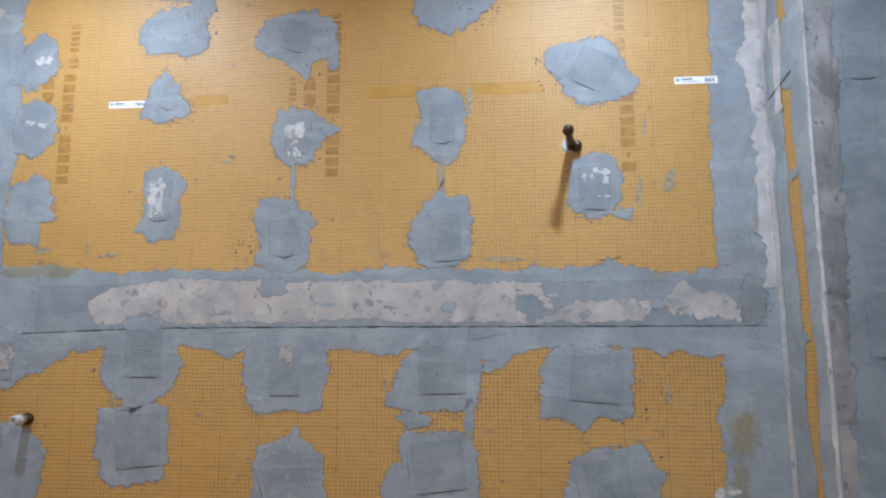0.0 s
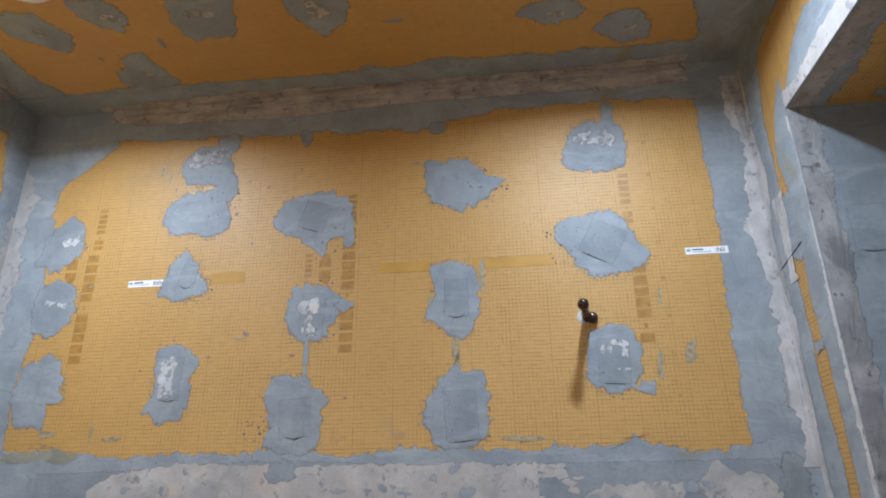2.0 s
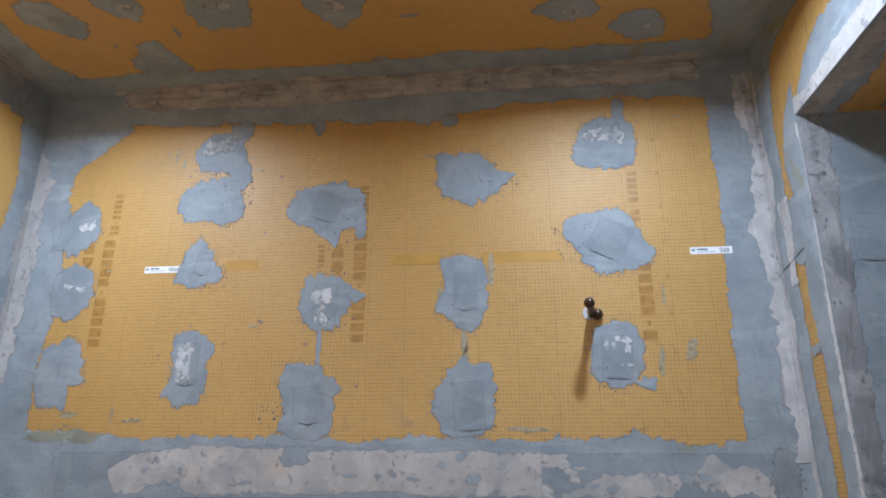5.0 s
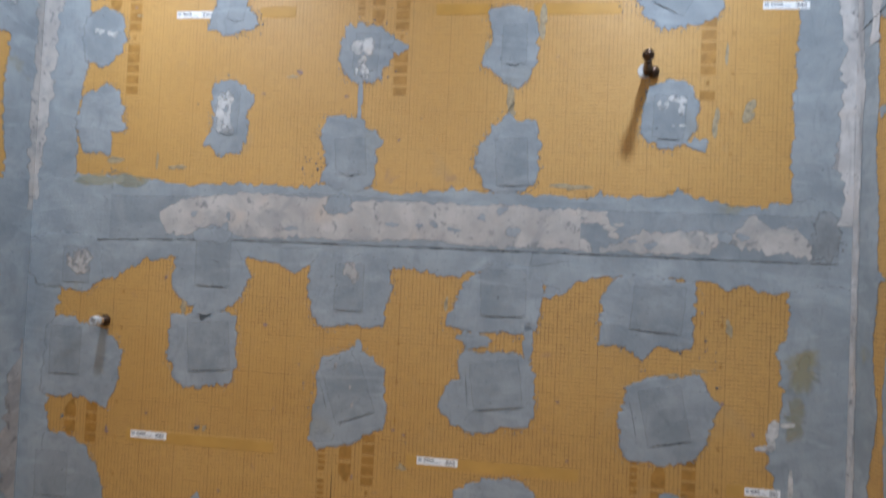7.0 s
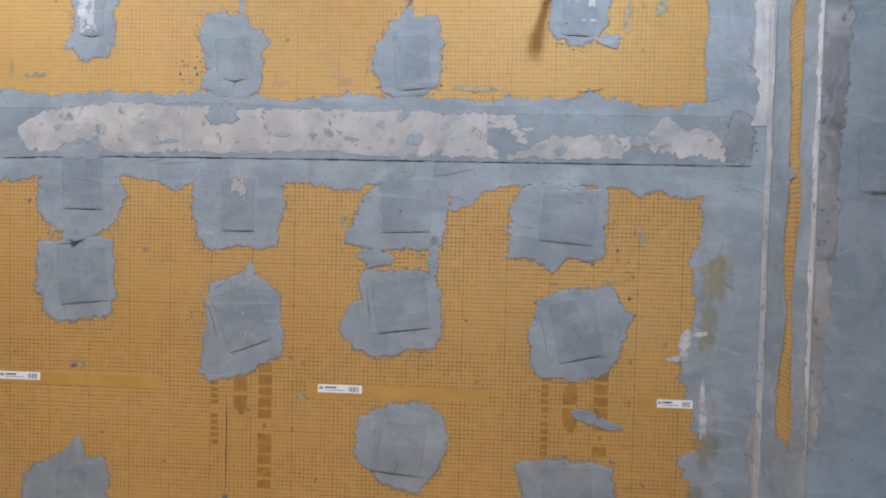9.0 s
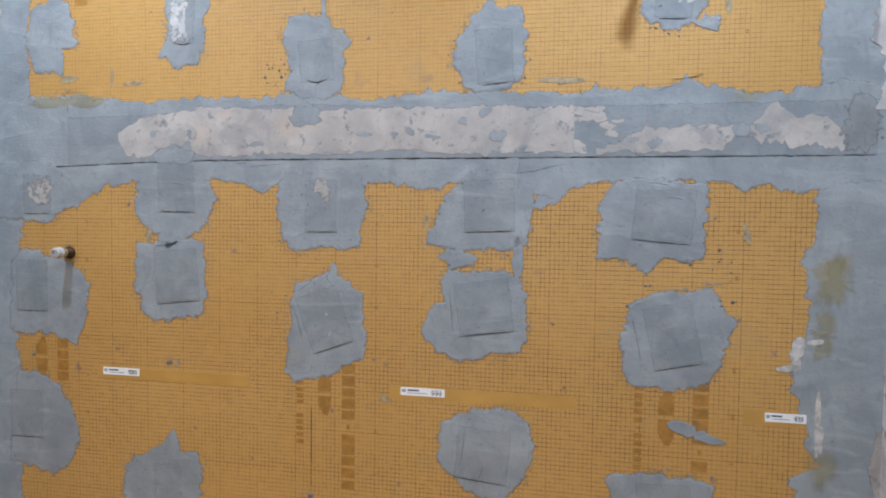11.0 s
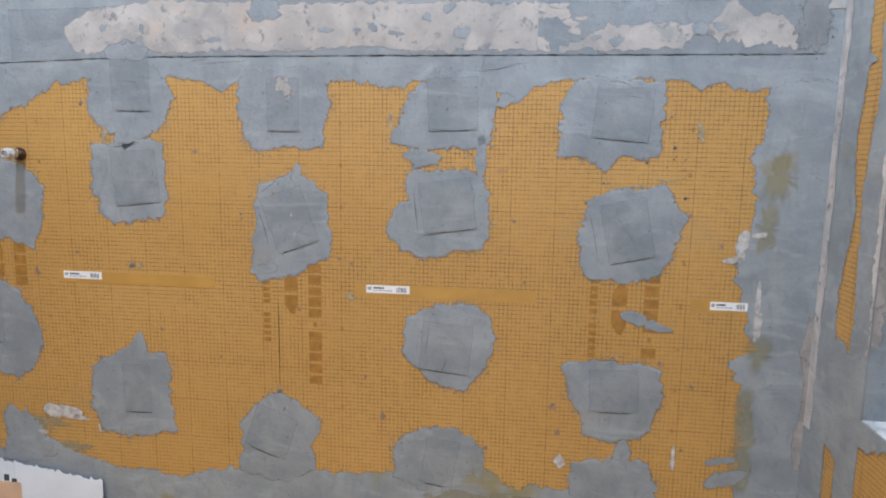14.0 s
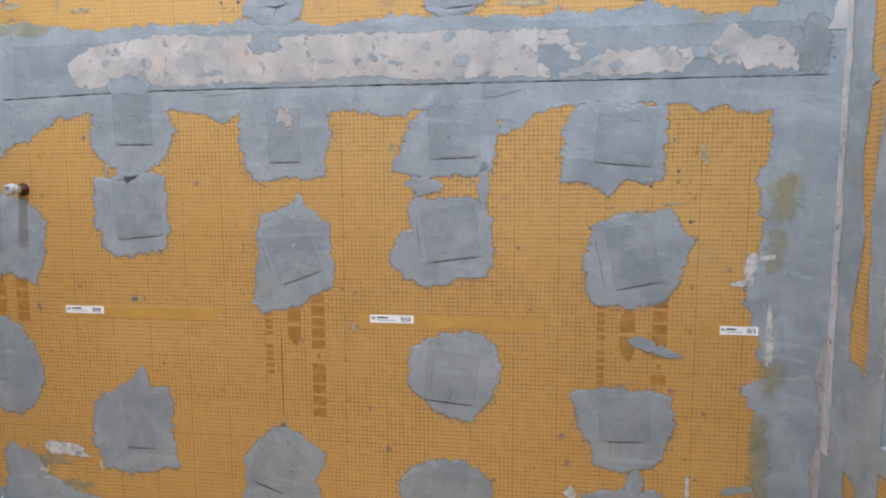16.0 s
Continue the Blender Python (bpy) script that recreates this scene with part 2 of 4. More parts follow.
def ragged(t, seed, size=1.0):
    """Uneven edge of drawn mortar, in metres, along t metres of edge: soft sweeps, torn in a few places."""
    a = noise.noise((t * 13, seed * 3.1, 0)) * 0.010
    b = noise.noise((t * 44, seed * 1.7, 4)) * 0.011
    gate = min(1.0, max(0.0, 0.1 + 2.2 * noise.noise((t * 8, seed * 0.9, 7))))
    c = noise.noise((t * 210, seed * 2.3, 9))
    d = noise.noise((t * 105, seed * 4.1, 2))
    return size * (a + b + 0.002 * d + gate * (0.012 * max(0, c - 0.1) + 0.010 * d))


edge_places = []


def solid(face, name, low, top, caps, material, label="", full=(), most=1.0):
    """Joins two outlines, foot and top, by a rim and closes the top; the foot thins out, but for places in full."""
    bm = bmesh.new()
    a = [bm.verts.new(p) for p in low]
    b = [bm.verts.new(p) for p in top]
    n = len(a)
    for i in range(n):
        bm.faces.new((a[i], a[(i + 1) % n], b[(i + 1) % n], b[i]))
    if caps == "fan":
        mid = bm.verts.new(sum((v.co for v in b), Vector()) / n)
        for i in range(n):
            bm.faces.new((b[i], b[(i + 1) % n], mid))
    else:
        for i in range(n // 2 - 1):
            bm.faces.new((b[i], b[i + 1], b[n - 2 - i], b[n - 1 - i]))
    ob = part(name, bm, material, face.wall, label)
    cover = ob.data.attributes["cover"].data
    for i in range(n):
        cover[i].value = 1.0 if i in full else 0.0
    for i in range(n, len(cover)):
        cover[i].value = most
    return ob


def foot_share(name, h):
    """How high the thin edge of a layer lies: on the bare board, or on the layer that it was drawn over."""
    return 0.15 if name in ("mortar_patch", "mortar_band") or h < 0.001 else 0.93


def sheet(face, name, outline, h, material, lip=0.0016, label="", caps="fan"):
    """A thin layer on a face: outline in (u, v), top at height h, edges sloped by lip."""
    n = len(outline)
    area = sum(a[0] * b[1] - b[0] * a[1] for a, b in zip(outline, outline[1:] + outline[:1]))
    sgn = 1 if area > 0 else -1
    inner = []
    for i in range(n):
        d = Vector(outline[(i + 1) % n]) - Vector(outline[i - 1])
        d = Vector((-d.y, d.x)).normalized() * lip * sgn if d.length > 1e-9 else Vector((0, 0))
        inner.append(Vector(outline[i]) + d)
    return solid(face, name, [face.put(u, v, 0.0 if lip < 0.002 else 0.93 * h) for u, v in outline], [face.put(p.x, p.y, h) for p in inner], caps, material, label, range(n) if lip < 0.002 else ())


def skim(face, u, v, a, b, n, lobes=(), material=None, name="mortar_patch", h=None, size=1.0, count=360, label=""):
    """A trowelled patch: rounded box of half sizes a, b drawn out into lobes (degrees, share, width)."""
    layer[0] += 1
    seed, out, top = layer[0] * 1.37, [], []
    h = h or 0.0013 + 0.0000075 * (layer[0] % 61)
    lip = 0.8 * min(a, b) if name == "thin_mortar" else min(0.0105, 0.35 * min(a, b))
    grow = min(0.004, 0.1 * min(a, b))
    for i in range(count):
        th = 2 * math.pi * i / count
        r = 1 / ((abs(math.cos(th)) / a) ** n + (abs(math.sin(th)) / b) ** n) ** (1 / n)
        deg, k = math.degrees(th), 1.0
        for c, amp, w in lobes:
            d = (deg - c + 180) % 360 - 180
            k += amp * math.exp(-(d / w) ** 2 / 2)
        core = r * k
        r = max(0.3 * core, core + grow + ragged(th * (a + b) / 2, seed, size))
        q = max(0.2 * core, 0.75 * r + 0.25 * core - lip)
        top.append(face.put(u + q * math.cos(th), v + q * math.sin(th), h))
        out.append((u + r * math.cos(th), v + r * math.sin(th)))
        if face.wall.name == "wall_north" and a > 0.04 and i % 9 == 0:
            edge_places.append((u + r * math.cos(th), v + r * math.sin(th), math.cos(th), math.sin(th), layer[0]))
    return solid(face, name, [face.put(p, q, h * foot_share(name, h)) for p, q in out], top, "fan", material or SKIM_B, label, (), 0.70 if name == "exposed_fleece" else 1.0)


def edge(base, bumps=()):
    return lambda s: base + sum(amp * math.exp(-((s - c) / w) ** 2 / 2) for c, amp, w in bumps)


def band(face, along, s0, s1, one, two, h, material=None, name="mortar_band", size=1.0, step=0.002, label=""):
    """A drawn band from s0 to s1 along u (0) or v (1), between two edges; an edge is a number (clean) or edge()."""
    layer[0] += 1
    n, out, top, full = max(8, int((s1 - s0) / step)), [], [], set()
    low_side = one if isinstance(one, (int, float)) else one((s0 + s1) / 2)
    high_side = two if isinstance(two, (int, float)) else two((s0 + s1) / 2)
    inward = 1 if high_side > low_side else -1
    soft = min(0.007 if name == "mortar_band" else 0.005, 0.3 * abs(high_side - low_side))
    for k, side in enumerate((one, two)):
        rows = []
        for i in range(n + 1):
            s = s0 + (s1 - s0) * i / n
            clean = isinstance(side, (int, float))
            d = side if clean else side(s) + ragged(s, layer[0] * 2.1 + k, size)
            e = d if clean else 0.75 * d + 0.25 * side(s) + soft * (inward if k == 0 else -inward)
            if clean:
                full.add(k * (n + 1) + (i if k == 0 else n - i))
            elif name == "mortar_band":
                d -= 0.003 * (inward if k == 0 else -inward)
            rows.append(((s, d), (s, e)) if along == 0 else ((d, s), (e, s)))
        for p, q in rows if k == 0 else rows[::-1]:
            out.append(face.put(*p, h * foot_share(name, h)))
            top.append(face.put(*q, h))
    return solid(face, name, out, top, "strip", material or SKIM, label, full)


def plate(face, u, v, w, hgt, turn, h, material, name, crack=1.0, bow=0.0):
    """A square of membrane under the mortar, with the open joint along its lower edge."""
    c, s = math.cos(radians(turn)), math.sin(radians(turn))
    out = []
    for i in range(40):
        side, f = divmod(i, 10)
        f = f / 10 - 0.5
        p = ((-0.5 * w, -f * hgt), (f * w, -0.5 * hgt), (0.5 * w, f * hgt), (-f * w, 0.5 * hgt))[side]
        p = (p[0] + rng.uniform(-.0012, .0012), p[1] + rng.uniform(-.0012, .0012))
        out.append((u + c * p[0] - s * p[1], v + s * p[0] + c * p[1]))
    ob = sheet(face, name, out, h, material, 0.0035)
    if crack:
        m, row = 14, []
        for sgn in (1, -1):
            for i in range(m + 1):
                f = (i / m - 0.5) * sgn
                t = 0.0009 * (1 - (2 * f) ** 4) * rng.uniform(0.4, 1.3)
                p = (f * w * crack, -0.5 * hgt - 0.0015 + bow * (2 * f) ** 2 - sgn * t)
                row.append((u + c * p[0] - s * p[1], v + s * p[0] + c * p[1]))
        sheet(face, "open_joint", row, h + 0.0004, CRACK, 0.0001, "", "strip")
    return ob


def slip(face, u0, v0, u1, v1, h, material, name, label=""):
    return sheet(face, name, [(u0, v0), (u1, v0), (u1, v1), (u0, v1)], h, material, 0.00005, label)


def scratch(face, u, v, long, turn, h, wide=0.0011, bend=0.0):
    """A thin open line in the mortar."""
    c, s, rows = math.cos(radians(turn)), math.sin(radians(turn)), []
    for sgn in (1, -1):
        for i in range(13):
            f = (i / 12 - 0.5) * sgn
            p = (f * long, bend * (4 * f * f - 0.5) - sgn * wide * (1 - (2 * f) ** 2) * rng.uniform(0.4, 1.1))
            rows.append((u + c * p[0] - s * p[1], v + s * p[0] + c * p[1]))
    sheet(face, "open_joint", rows, h, CRACK, 0.00005, "", "strip")


# ---- room shell ----
def wall(name, label, *boxes, material=PAINT):
    bm = bmesh.new()
    for b in boxes:
        block(*b, bm=bm)
    return tagged(part(name, bm, material, None, label), label, "wall", kind="structure")


T = 0.12
wall_north = wall("wall_north", "tanked shower wall of orange foam boards with grey mortar", (XL - T, 0.0125, ZF - T, XN + T, T, ZC + T), material=CEMENT)
wall_west = wall("wall_west", "tanked shower side wall of orange foam board", (XL - T, YS - T, ZF - T, XL - 0.0125, 0.0125, ZC + T), material=CEMENT)
wall_east = wall("wall_east", "tanked wall with a deep recess and a sill",
                 (XR + 0.0125, YJ + 0.0125, ZF, XN + T, 0.0125, ZC), (XR + 0.0125, YS, ZH + 0.0125, XN + T, YJ + 0.0125, ZC),
                 (XR + 0.0125, YS, ZF, XN + T, YJ + 0.0125, ZS - 0.0125), (XR + 0.0125, YS, ZS - 0.0125, XN + T, YN - 0.0125, ZH + 0.0125),
                 (XN + 0.0125, YN - 0.0125, ZS - 0.0125, XN + T, YJ + 0.0125, ZH + 0.0125), material=CEMENT)
# unseen wall behind the camera, added to close the room and bounce light
wall_south = wall("wall_south", "plain off-white rear wall, unseen, added to close the room and bounce light", (XL - T, YS - T, ZF - T, XN + T, YS, ZC + T))
ceiling = tagged(part("ceiling", block(XL - T, YS - T, ZC + 0.0125, XN + T, T, ZC + T), CEMENT), "orange foam board ceiling with grey mortar patches", "ceiling", kind="structure")
# floor is unseen; its orange is added to tint light bounced onto the ceiling
floor = tagged(part("floor", block(XL - T, YS - T, ZF - T, XN + T, T, ZF), FLOOR_ORANGE), "unseen floor, coloured orange to warm the bounced light", "floor", kind="structure")

NORTH = Face(lambda u, v, h: Vector((u, -h, v)), wall_north)
WEST = Face(lambda u, v, h: Vector((XL + h, u, v)), wall_west)
EAST = Face(lambda u, v, h: Vector((XR - h, u, v)), wall_east)
TOP = Face(lambda u, v, h: Vector((u, v, ZC - h)), ceiling)
JAMB = Face(lambda u, v, h: Vector((u, YJ - h, v)), wall_east)
HEAD = Face(lambda u, v, h: Vector((u, v, ZH - h)), wall_east)
SILL = Face(lambda u, v, h: Vector((u, v, ZS + h)), wall_east)
BACK = Face(lambda u, v, h: Vector((XN - h, u, v)), wall_east)


def panel(parent, *b, material=BOARD):
    return part("foam_board", block(*b), material, parent)


SEAM = 1.412
panel(wall_north, XL, 0, SEAM + 0.0015, XR, 0.0125, ZC, material=BOARD_WEAK)
panel(wall_north, XL, 0, ZF, XR, 0.0125, SEAM - 0.0015)
panel(wall_west, XL - 0.0125, YS, SEAM + 0.0015, XL, 0, ZC, material=BOARD_FAINT)
panel(wall_west, XL - 0.0125, YS, ZF, XL, 0, SEAM - 0.0015, material=BOARD_FAINT)
panel(wall_east, XR, YJ, ZF, XR + 0.0125, 0, ZC)
panel(wall_east, XR, YS, ZH, XR + 0.0125, YJ, ZC)
panel(wall_east, XR, YS, ZF, XR + 0.0125, YJ, ZS)
panel(wall_east, XR, YS, ZS, XR + 0.0125, YN, ZH)
panel(wall_east, XR + 0.0125, YJ, ZS, XN, YJ + 0.0125, ZH)
panel(wall_east, XR + 0.0125, YN, ZH, XN, YJ, ZH + 0.0125)
panel(wall_east, XR + 0.0125, YN, ZS - 0.0125, XN, YJ, ZS)
panel(wall_east, XR + 0.0125, YN - 0.0125, ZS, XN, YN, ZH)
panel(wall_east, XN, YN, ZS, XN + 0.0125, YJ, ZH)
part("foam_board", block(XL, YS, ZC, XR, 0, ZC + 0.0125), BOARD_FAINT, ceiling)

# ---- lamps ----
def downlight(x, y, watts):
    lamp = tagged(new("downlight"), "round white recessed ceiling downlight, switched on; rear pair unseen, added as fill", "downlight", "ceiling downlights")
    lamp.location = (x, y, ZC)
    part("trim_ring", lathe([(0.062, -0.001), (0.065, -0.007), (0.076, -0.006), (0.079, 0.0), (0.062, 0.0)]), PAINT, lamp, smooth=True)
    part("lens", lathe([(0.060, -0.0045), (0.061, -0.001)]), LENS, lamp, "glowing frosted lens")
    data = bpy.data.lights.new("downlight_glow", "AREA")
    data.shape, data.size, data.energy, data.color = "DISK", 0.09, watts, LAMP_COLOUR
    data.spread = radians(158)
    new("downlight_glow", data).matrix_world = pose(x, y, ZC - 0.012)


LAMP_COLOUR = (0.860, 1.0, 1.175)
# the last two lamps are unseen, added behind as fill for the lower wall
for x, y, watts in ((0.235, -0.55, 20), (1.60, -0.58, 20), (0.25, -2.75, 27), (1.60, -2.75, 23)):
    downlight(x, y, watts)


# ---- trowelled patches over the board fixings ----
skim(NORTH, 0.473, 2.332, 0.081, 0.072, 2.5, [(185, 0.12, 9), (140, -0.09, 16), (20, -0.11, 9), (60, 0.1, 9), (260, -0.07, 16), (315, 0.09, 5)])
skim(NORTH, 0.462, 2.175, 0.102, 0.073, 2.5, [(55, 0.26, 9), (130, -0.18, 16), (5, -0.13, 16), (185, 0.14, 9), (325, 0.13, 9), (245, -0.07, 28), (305, 0.06, 5), (75, 0.05, 5)])
skim(NORTH, 0.809, 2.139, 0.113, 0.090, 2, [(230, -0.21, 16), (285, 0.36, 5), (105, -0.09, 16), (305, -0.11, 9), (185, 0.11, 9), (330, 0.08, 5), (60, 0.08, 5)])
skim(NORTH, 1.217, 2.219, 0.104, 0.081, 2, [(55, -0.16, 28), (135, 0.25, 9), (0, 0.31, 5), (195, -0.09, 28), (20, -0.11, 9), (315, -0.1, 9), (275, 0.11, 5), (350, 0.09, 5), (145, 0.08, 5), (110, 0.07, 5)])
skim(NORTH, 1.602, 2.302, 0.089, 0.082, 2.5, [(205, 0.18, 9), (145, -0.13, 16), (65, 0.07, 28), (355, -0.05, 16), (250, -0.06, 9), (40, 0.06, 5), (320, 0.06, 5)])
skim(NORTH, 1.587, 2.014, 0.112, 0.096, 2, [(25, -0.22, 16), (205, -0.19, 16), (330, 0.16, 16), (150, 0.16, 16), (110, -0.07, 9), (70, 0.09, 5), (185, -0.08, 5), (0, -0.08, 5), (240, -0.06, 5), (345, 0.06, 5)])
skim(NORTH, 0.440, 1.976, 0.061, 0.070, 2, [(215, 0.33, 9), (335, 0.28, 9), (160, -0.18, 16), (90, 0.21, 9), (285, -0.14, 16), (30, -0.13, 16)])
skim(NORTH, 1.200, 1.886, 0.067, 0.107, 2.5, [(165, -0.16, 16), (210, 0.17, 9), (125, 0.16, 5), (250, -0.1, 9), (75, -0.08, 9), (25, 0.08, 9), (280, 0.08, 5)])
skim(NORTH, 0.818, 1.866, 0.076, 0.083, 2, [(25, 0.17, 9), (320, -0.09, 16), (130, 0.14, 5), (255, 0.05, 28), (175, -0.06, 16)])
skim(NORTH, 0.448, 1.688, 0.055, 0.102, 3.5, [(225, 0.34, 5), (35, 0.24, 9), (185, -0.1, 28), (120, 0.12, 5), (325, 0.08, 9), (300, -0.09, 5), (10, -0.07, 9), (235, 0.06, 9), (210, -0.07, 5)])
skim(NORTH, 0.785, 1.599, 0.079, 0.100, 3.5, [(195, -0.16, 16), (55, -0.21, 9), (20, 0.26, 5), (225, 0.12, 5), (130, 0.06, 16), (355, -0.05, 16), (210, -0.08, 5), (310, 0.07, 5)])
skim(NORTH, 1.204, 1.600, 0.083, 0.100, 2.5, [(130, -0.21, 16), (195, 0.13, 9), (300, -0.07, 28), (55, 0.14, 5), (95, 0.12, 5), (15, -0.05, 16), (310, 0.06, 5), (235, 0.06, 5)])
skim(NORTH, 1.589, 1.714, 0.069, 0.083, 2.5, [(215, 0.12, 16), (60, 0.08, 16), (155, -0.07, 16), (300, -0.07, 9), (330, 0.08, 5)])
skim(NORTH, 1.657, 1.635, 0.031, 0.014, 2.5, [(220, -0.22, 28), (320, 0.33, 9), (25, -0.23, 16), (165, 0.34, 5), (75, 0.09, 9), (195, -0.12, 5), (0, 0.07, 5), (170, 0.07, 5), (160, -0.07, 5)])
skim(NORTH, 0.067, 1.679, 0.072, 0.097, 2, [(315, -0.31, 9), (240, 0.14, 5), (290, 0.14, 5), (345, 0.13, 5), (60, 0.07, 16), (100, -0.09, 9), (165, -0.06, 16), (130, 0.06, 5), (300, -0.06, 5)])
skim(NORTH, 0.063, 1.911, 0.067, 0.090, 2, [(305, -0.11, 16), (205, -0.08, 9), (355, 0.08, 9), (240, 0.1, 5), (110, -0.07, 9), (45, 0.06, 5)])
skim(NORTH, 0.055, 2.102, 0.069, 0.080, 2.5, [(135, -0.31, 16), (215, 0.28, 9), (305, -0.17, 16), (85, 0.19, 9), (105, -0.08, 9), (45, 0.07, 9), (165, -0.06, 9), (270, -0.05, 9), (135, 0.06, 5)])
skim(NORTH, 0.421, 1.259, 0.113, 0.093, 2, [(285, 0.11, 9), (345, -0.08, 16), (50, 0.1, 9), (125, -0.09, 9), (160, 0.08, 5)])
skim(NORTH, 0.406, 1.066, 0.102, 0.102, 3.5, [(215, -0.15, 9), (100, -0.07, 16), (5, -0.06, 16), (140, 0.1, 5), (45, 0.09, 5), (260, 0.05, 16)])
skim(NORTH, 0.803, 1.242, 0.114, 0.099, 3.5, [(90, -0.07, 16), (335, -0.08, 9), (195, -0.08, 9), (45, 0.08, 5), (135, 0.08, 5)])
skim(NORTH, 1.192, 1.233, 0.109, 0.088, 3.5, [(205, 0.31, 9), (145, -0.21, 16), (65, 0.12, 28), (275, -0.08, 28), (115, -0.06, 9)])
skim(NORTH, 1.138, 1.132, 0.028, 0.020, 3.5, [(145, 0.26, 9), (195, -0.19, 16), (60, -0.13, 28), (340, 0.2, 9), (235, 0.13, 9), (305, -0.09, 16), (20, -0.06, 9), (215, -0.06, 5)])
skim(NORTH, 1.554, 1.221, 0.115, 0.094, 3.5, [(265, 0.16, 5), (215, 0.14, 5), (35, 0.12, 5), (295, -0.08, 9), (240, -0.09, 5), (325, 0.07, 5)])
skim(NORTH, 0.814, 0.958, 0.098, 0.121, 3.5, [(300, -0.18, 16), (235, 0.19, 9), (345, 0.12, 16), (155, -0.09, 28), (80, 0.11, 9)])
skim(NORTH, 1.182, 1.002, 0.113, 0.105, 3.5, [(155, -0.31, 9), (295, -0.17, 16), (200, 0.2, 9)])
skim(NORTH, 1.607, 0.964, 0.112, 0.103, 3.5, [(230, 0.12, 9), (135, -0.08, 16), (60, 0.11, 9), (335, -0.08, 16), (20, 0.09, 5)])
skim(NORTH, 0.047, 1.010, 0.118, 0.111, 3.5, [(50, -0.13, 16), (120, 0.11, 16), (10, 0.13, 9), (305, 0.18, 5), (260, -0.1, 16), (175, -0.08, 16), (220, 0.12, 5)])
skim(NORTH, 0.030, 0.671, 0.098, 0.134, 2.5, [(55, -0.17, 16), (355, 0.16, 16), (110, 0.12, 16), (225, 0.18, 5), (160, -0.1, 16), (260, -0.13, 9), (315, 0.08, 9), (120, 0.05, 5), (75, -0.05, 5)])
skim(NORTH, 1.204, 0.692, 0.111, 0.103, 2.5, [(285, 0.12, 9), (230, -0.08, 16), (330, -0.08, 16), (100, -0.07, 16), (150, 0.1, 5), (35, 0.06, 5)])
skim(NORTH, 0.385, 0.520, 0.116, 0.126, 2.5, [(80, 0.31, 5), (125, -0.15, 16), (5, -0.13, 16), (320, 0.15, 5), (270, -0.06, 16), (65, -0.09, 5), (45, 0.09, 5), (230, 0.08, 5)])
skim(NORTH, 0.772, 0.419, 0.101, 0.114, 2.5, [(220, 0.18, 9), (25, 0.16, 9), (130, -0.11, 16), (295, -0.13, 9), (355, -0.11, 9), (90, 0.08, 9), (325, 0.09, 5)])
skim(NORTH, 1.175, 0.396, 0.111, 0.089, 2, [(335, -0.18, 16), (30, 0.12, 16), (270, 0.13, 9), (145, -0.07, 28), (205, 0.16, 5)])
skim(NORTH, 1.592, 0.582, 0.108, 0.098, 3.5, [(210, -0.25, 16), (150, 0.22, 9), (265, 0.13, 16), (70, -0.11, 16), (340, -0.09, 9), (130, -0.06, 9), (35, 0.06, 5), (185, -0.06, 5)])
skim(NORTH, 1.599, 0.358, 0.107, 0.075, 3.5, [(335, 0.19, 5), (295, -0.1, 16), (20, -0.14, 9), (225, 0.15, 5), (70, 0.06, 28)])
skim(NORTH, 0.066, 0.373, 0.068, 0.072, 3.5, [(40, -0.33, 16), (340, 0.39, 9), (110, 0.29, 9), (165, -0.18, 16), (280, -0.15, 16), (5, -0.15, 9), (225, 0.14, 5), (65, -0.11, 5), (200, -0.08, 9), (90, 0.09, 5)])
skim(NORTH, 1.654, 0.767, 0.051, 0.018, 3.5, [(40, -0.58, 28), (220, -0.49, 28), (145, 0.53, 16), (330, 0.44, 16), (5, -0.31, 9), (345, 0.32, 5), (190, -0.21, 9), (100, -0.1, 16), (50, 0.13, 9), (280, -0.09, 16)])
skim(TOP, 0.331, -0.164, 0.078, 0.085, 2, [(215, -0.25, 16), (340, -0.2, 16), (160, 0.25, 9), (80, -0.17, 16), (290, 0.22, 9), (30, 0.21, 9), (240, -0.09, 5)])
skim(TOP, 0.147, -0.371, 0.081, 0.077, 2, [(135, -0.34, 16), (320, -0.17, 28), (60, 0.21, 16), (220, 0.14, 28), (105, -0.14, 9), (20, 0.14, 9), (165, -0.1, 9), (75, 0.11, 5), (350, -0.07, 9), (135, 0.06, 9)])
skim(TOP, 0.356, -0.409, 0.061, 0.059, 2.5, [(140, -0.17, 28), (215, 0.26, 9), (80, 0.21, 9), (320, -0.11, 28), (30, 0.12, 9), (315, 0.08, 5)])
skim(TOP, 0.603, -0.363, 0.090, 0.077, 3.5, [(25, -0.14, 16), (330, 0.23, 5), (205, -0.13, 9), (290, -0.09, 16), (125, 0.12, 5), (235, 0.09, 5), (150, -0.06, 9), (340, 0.06, 5), (50, 0.05, 5)])
skim(TOP, 0.901, -0.344, 0.077, 0.065, 2.5, [(215, 0.33, 9), (95, 0.3, 9), (280, -0.2, 16), (150, -0.19, 16), (335, 0.16, 9), (50, -0.09, 9), (310, -0.08, 9), (105, 0.07, 5), (250, -0.06, 5)])
skim(TOP, 1.492, -0.270, 0.082, 0.049, 2, [(295, 0.19, 9), (235, -0.12, 16), (180, 0.19, 5), (150, -0.11, 16), (30, 0.15, 5), (110, 0.07, 9)])
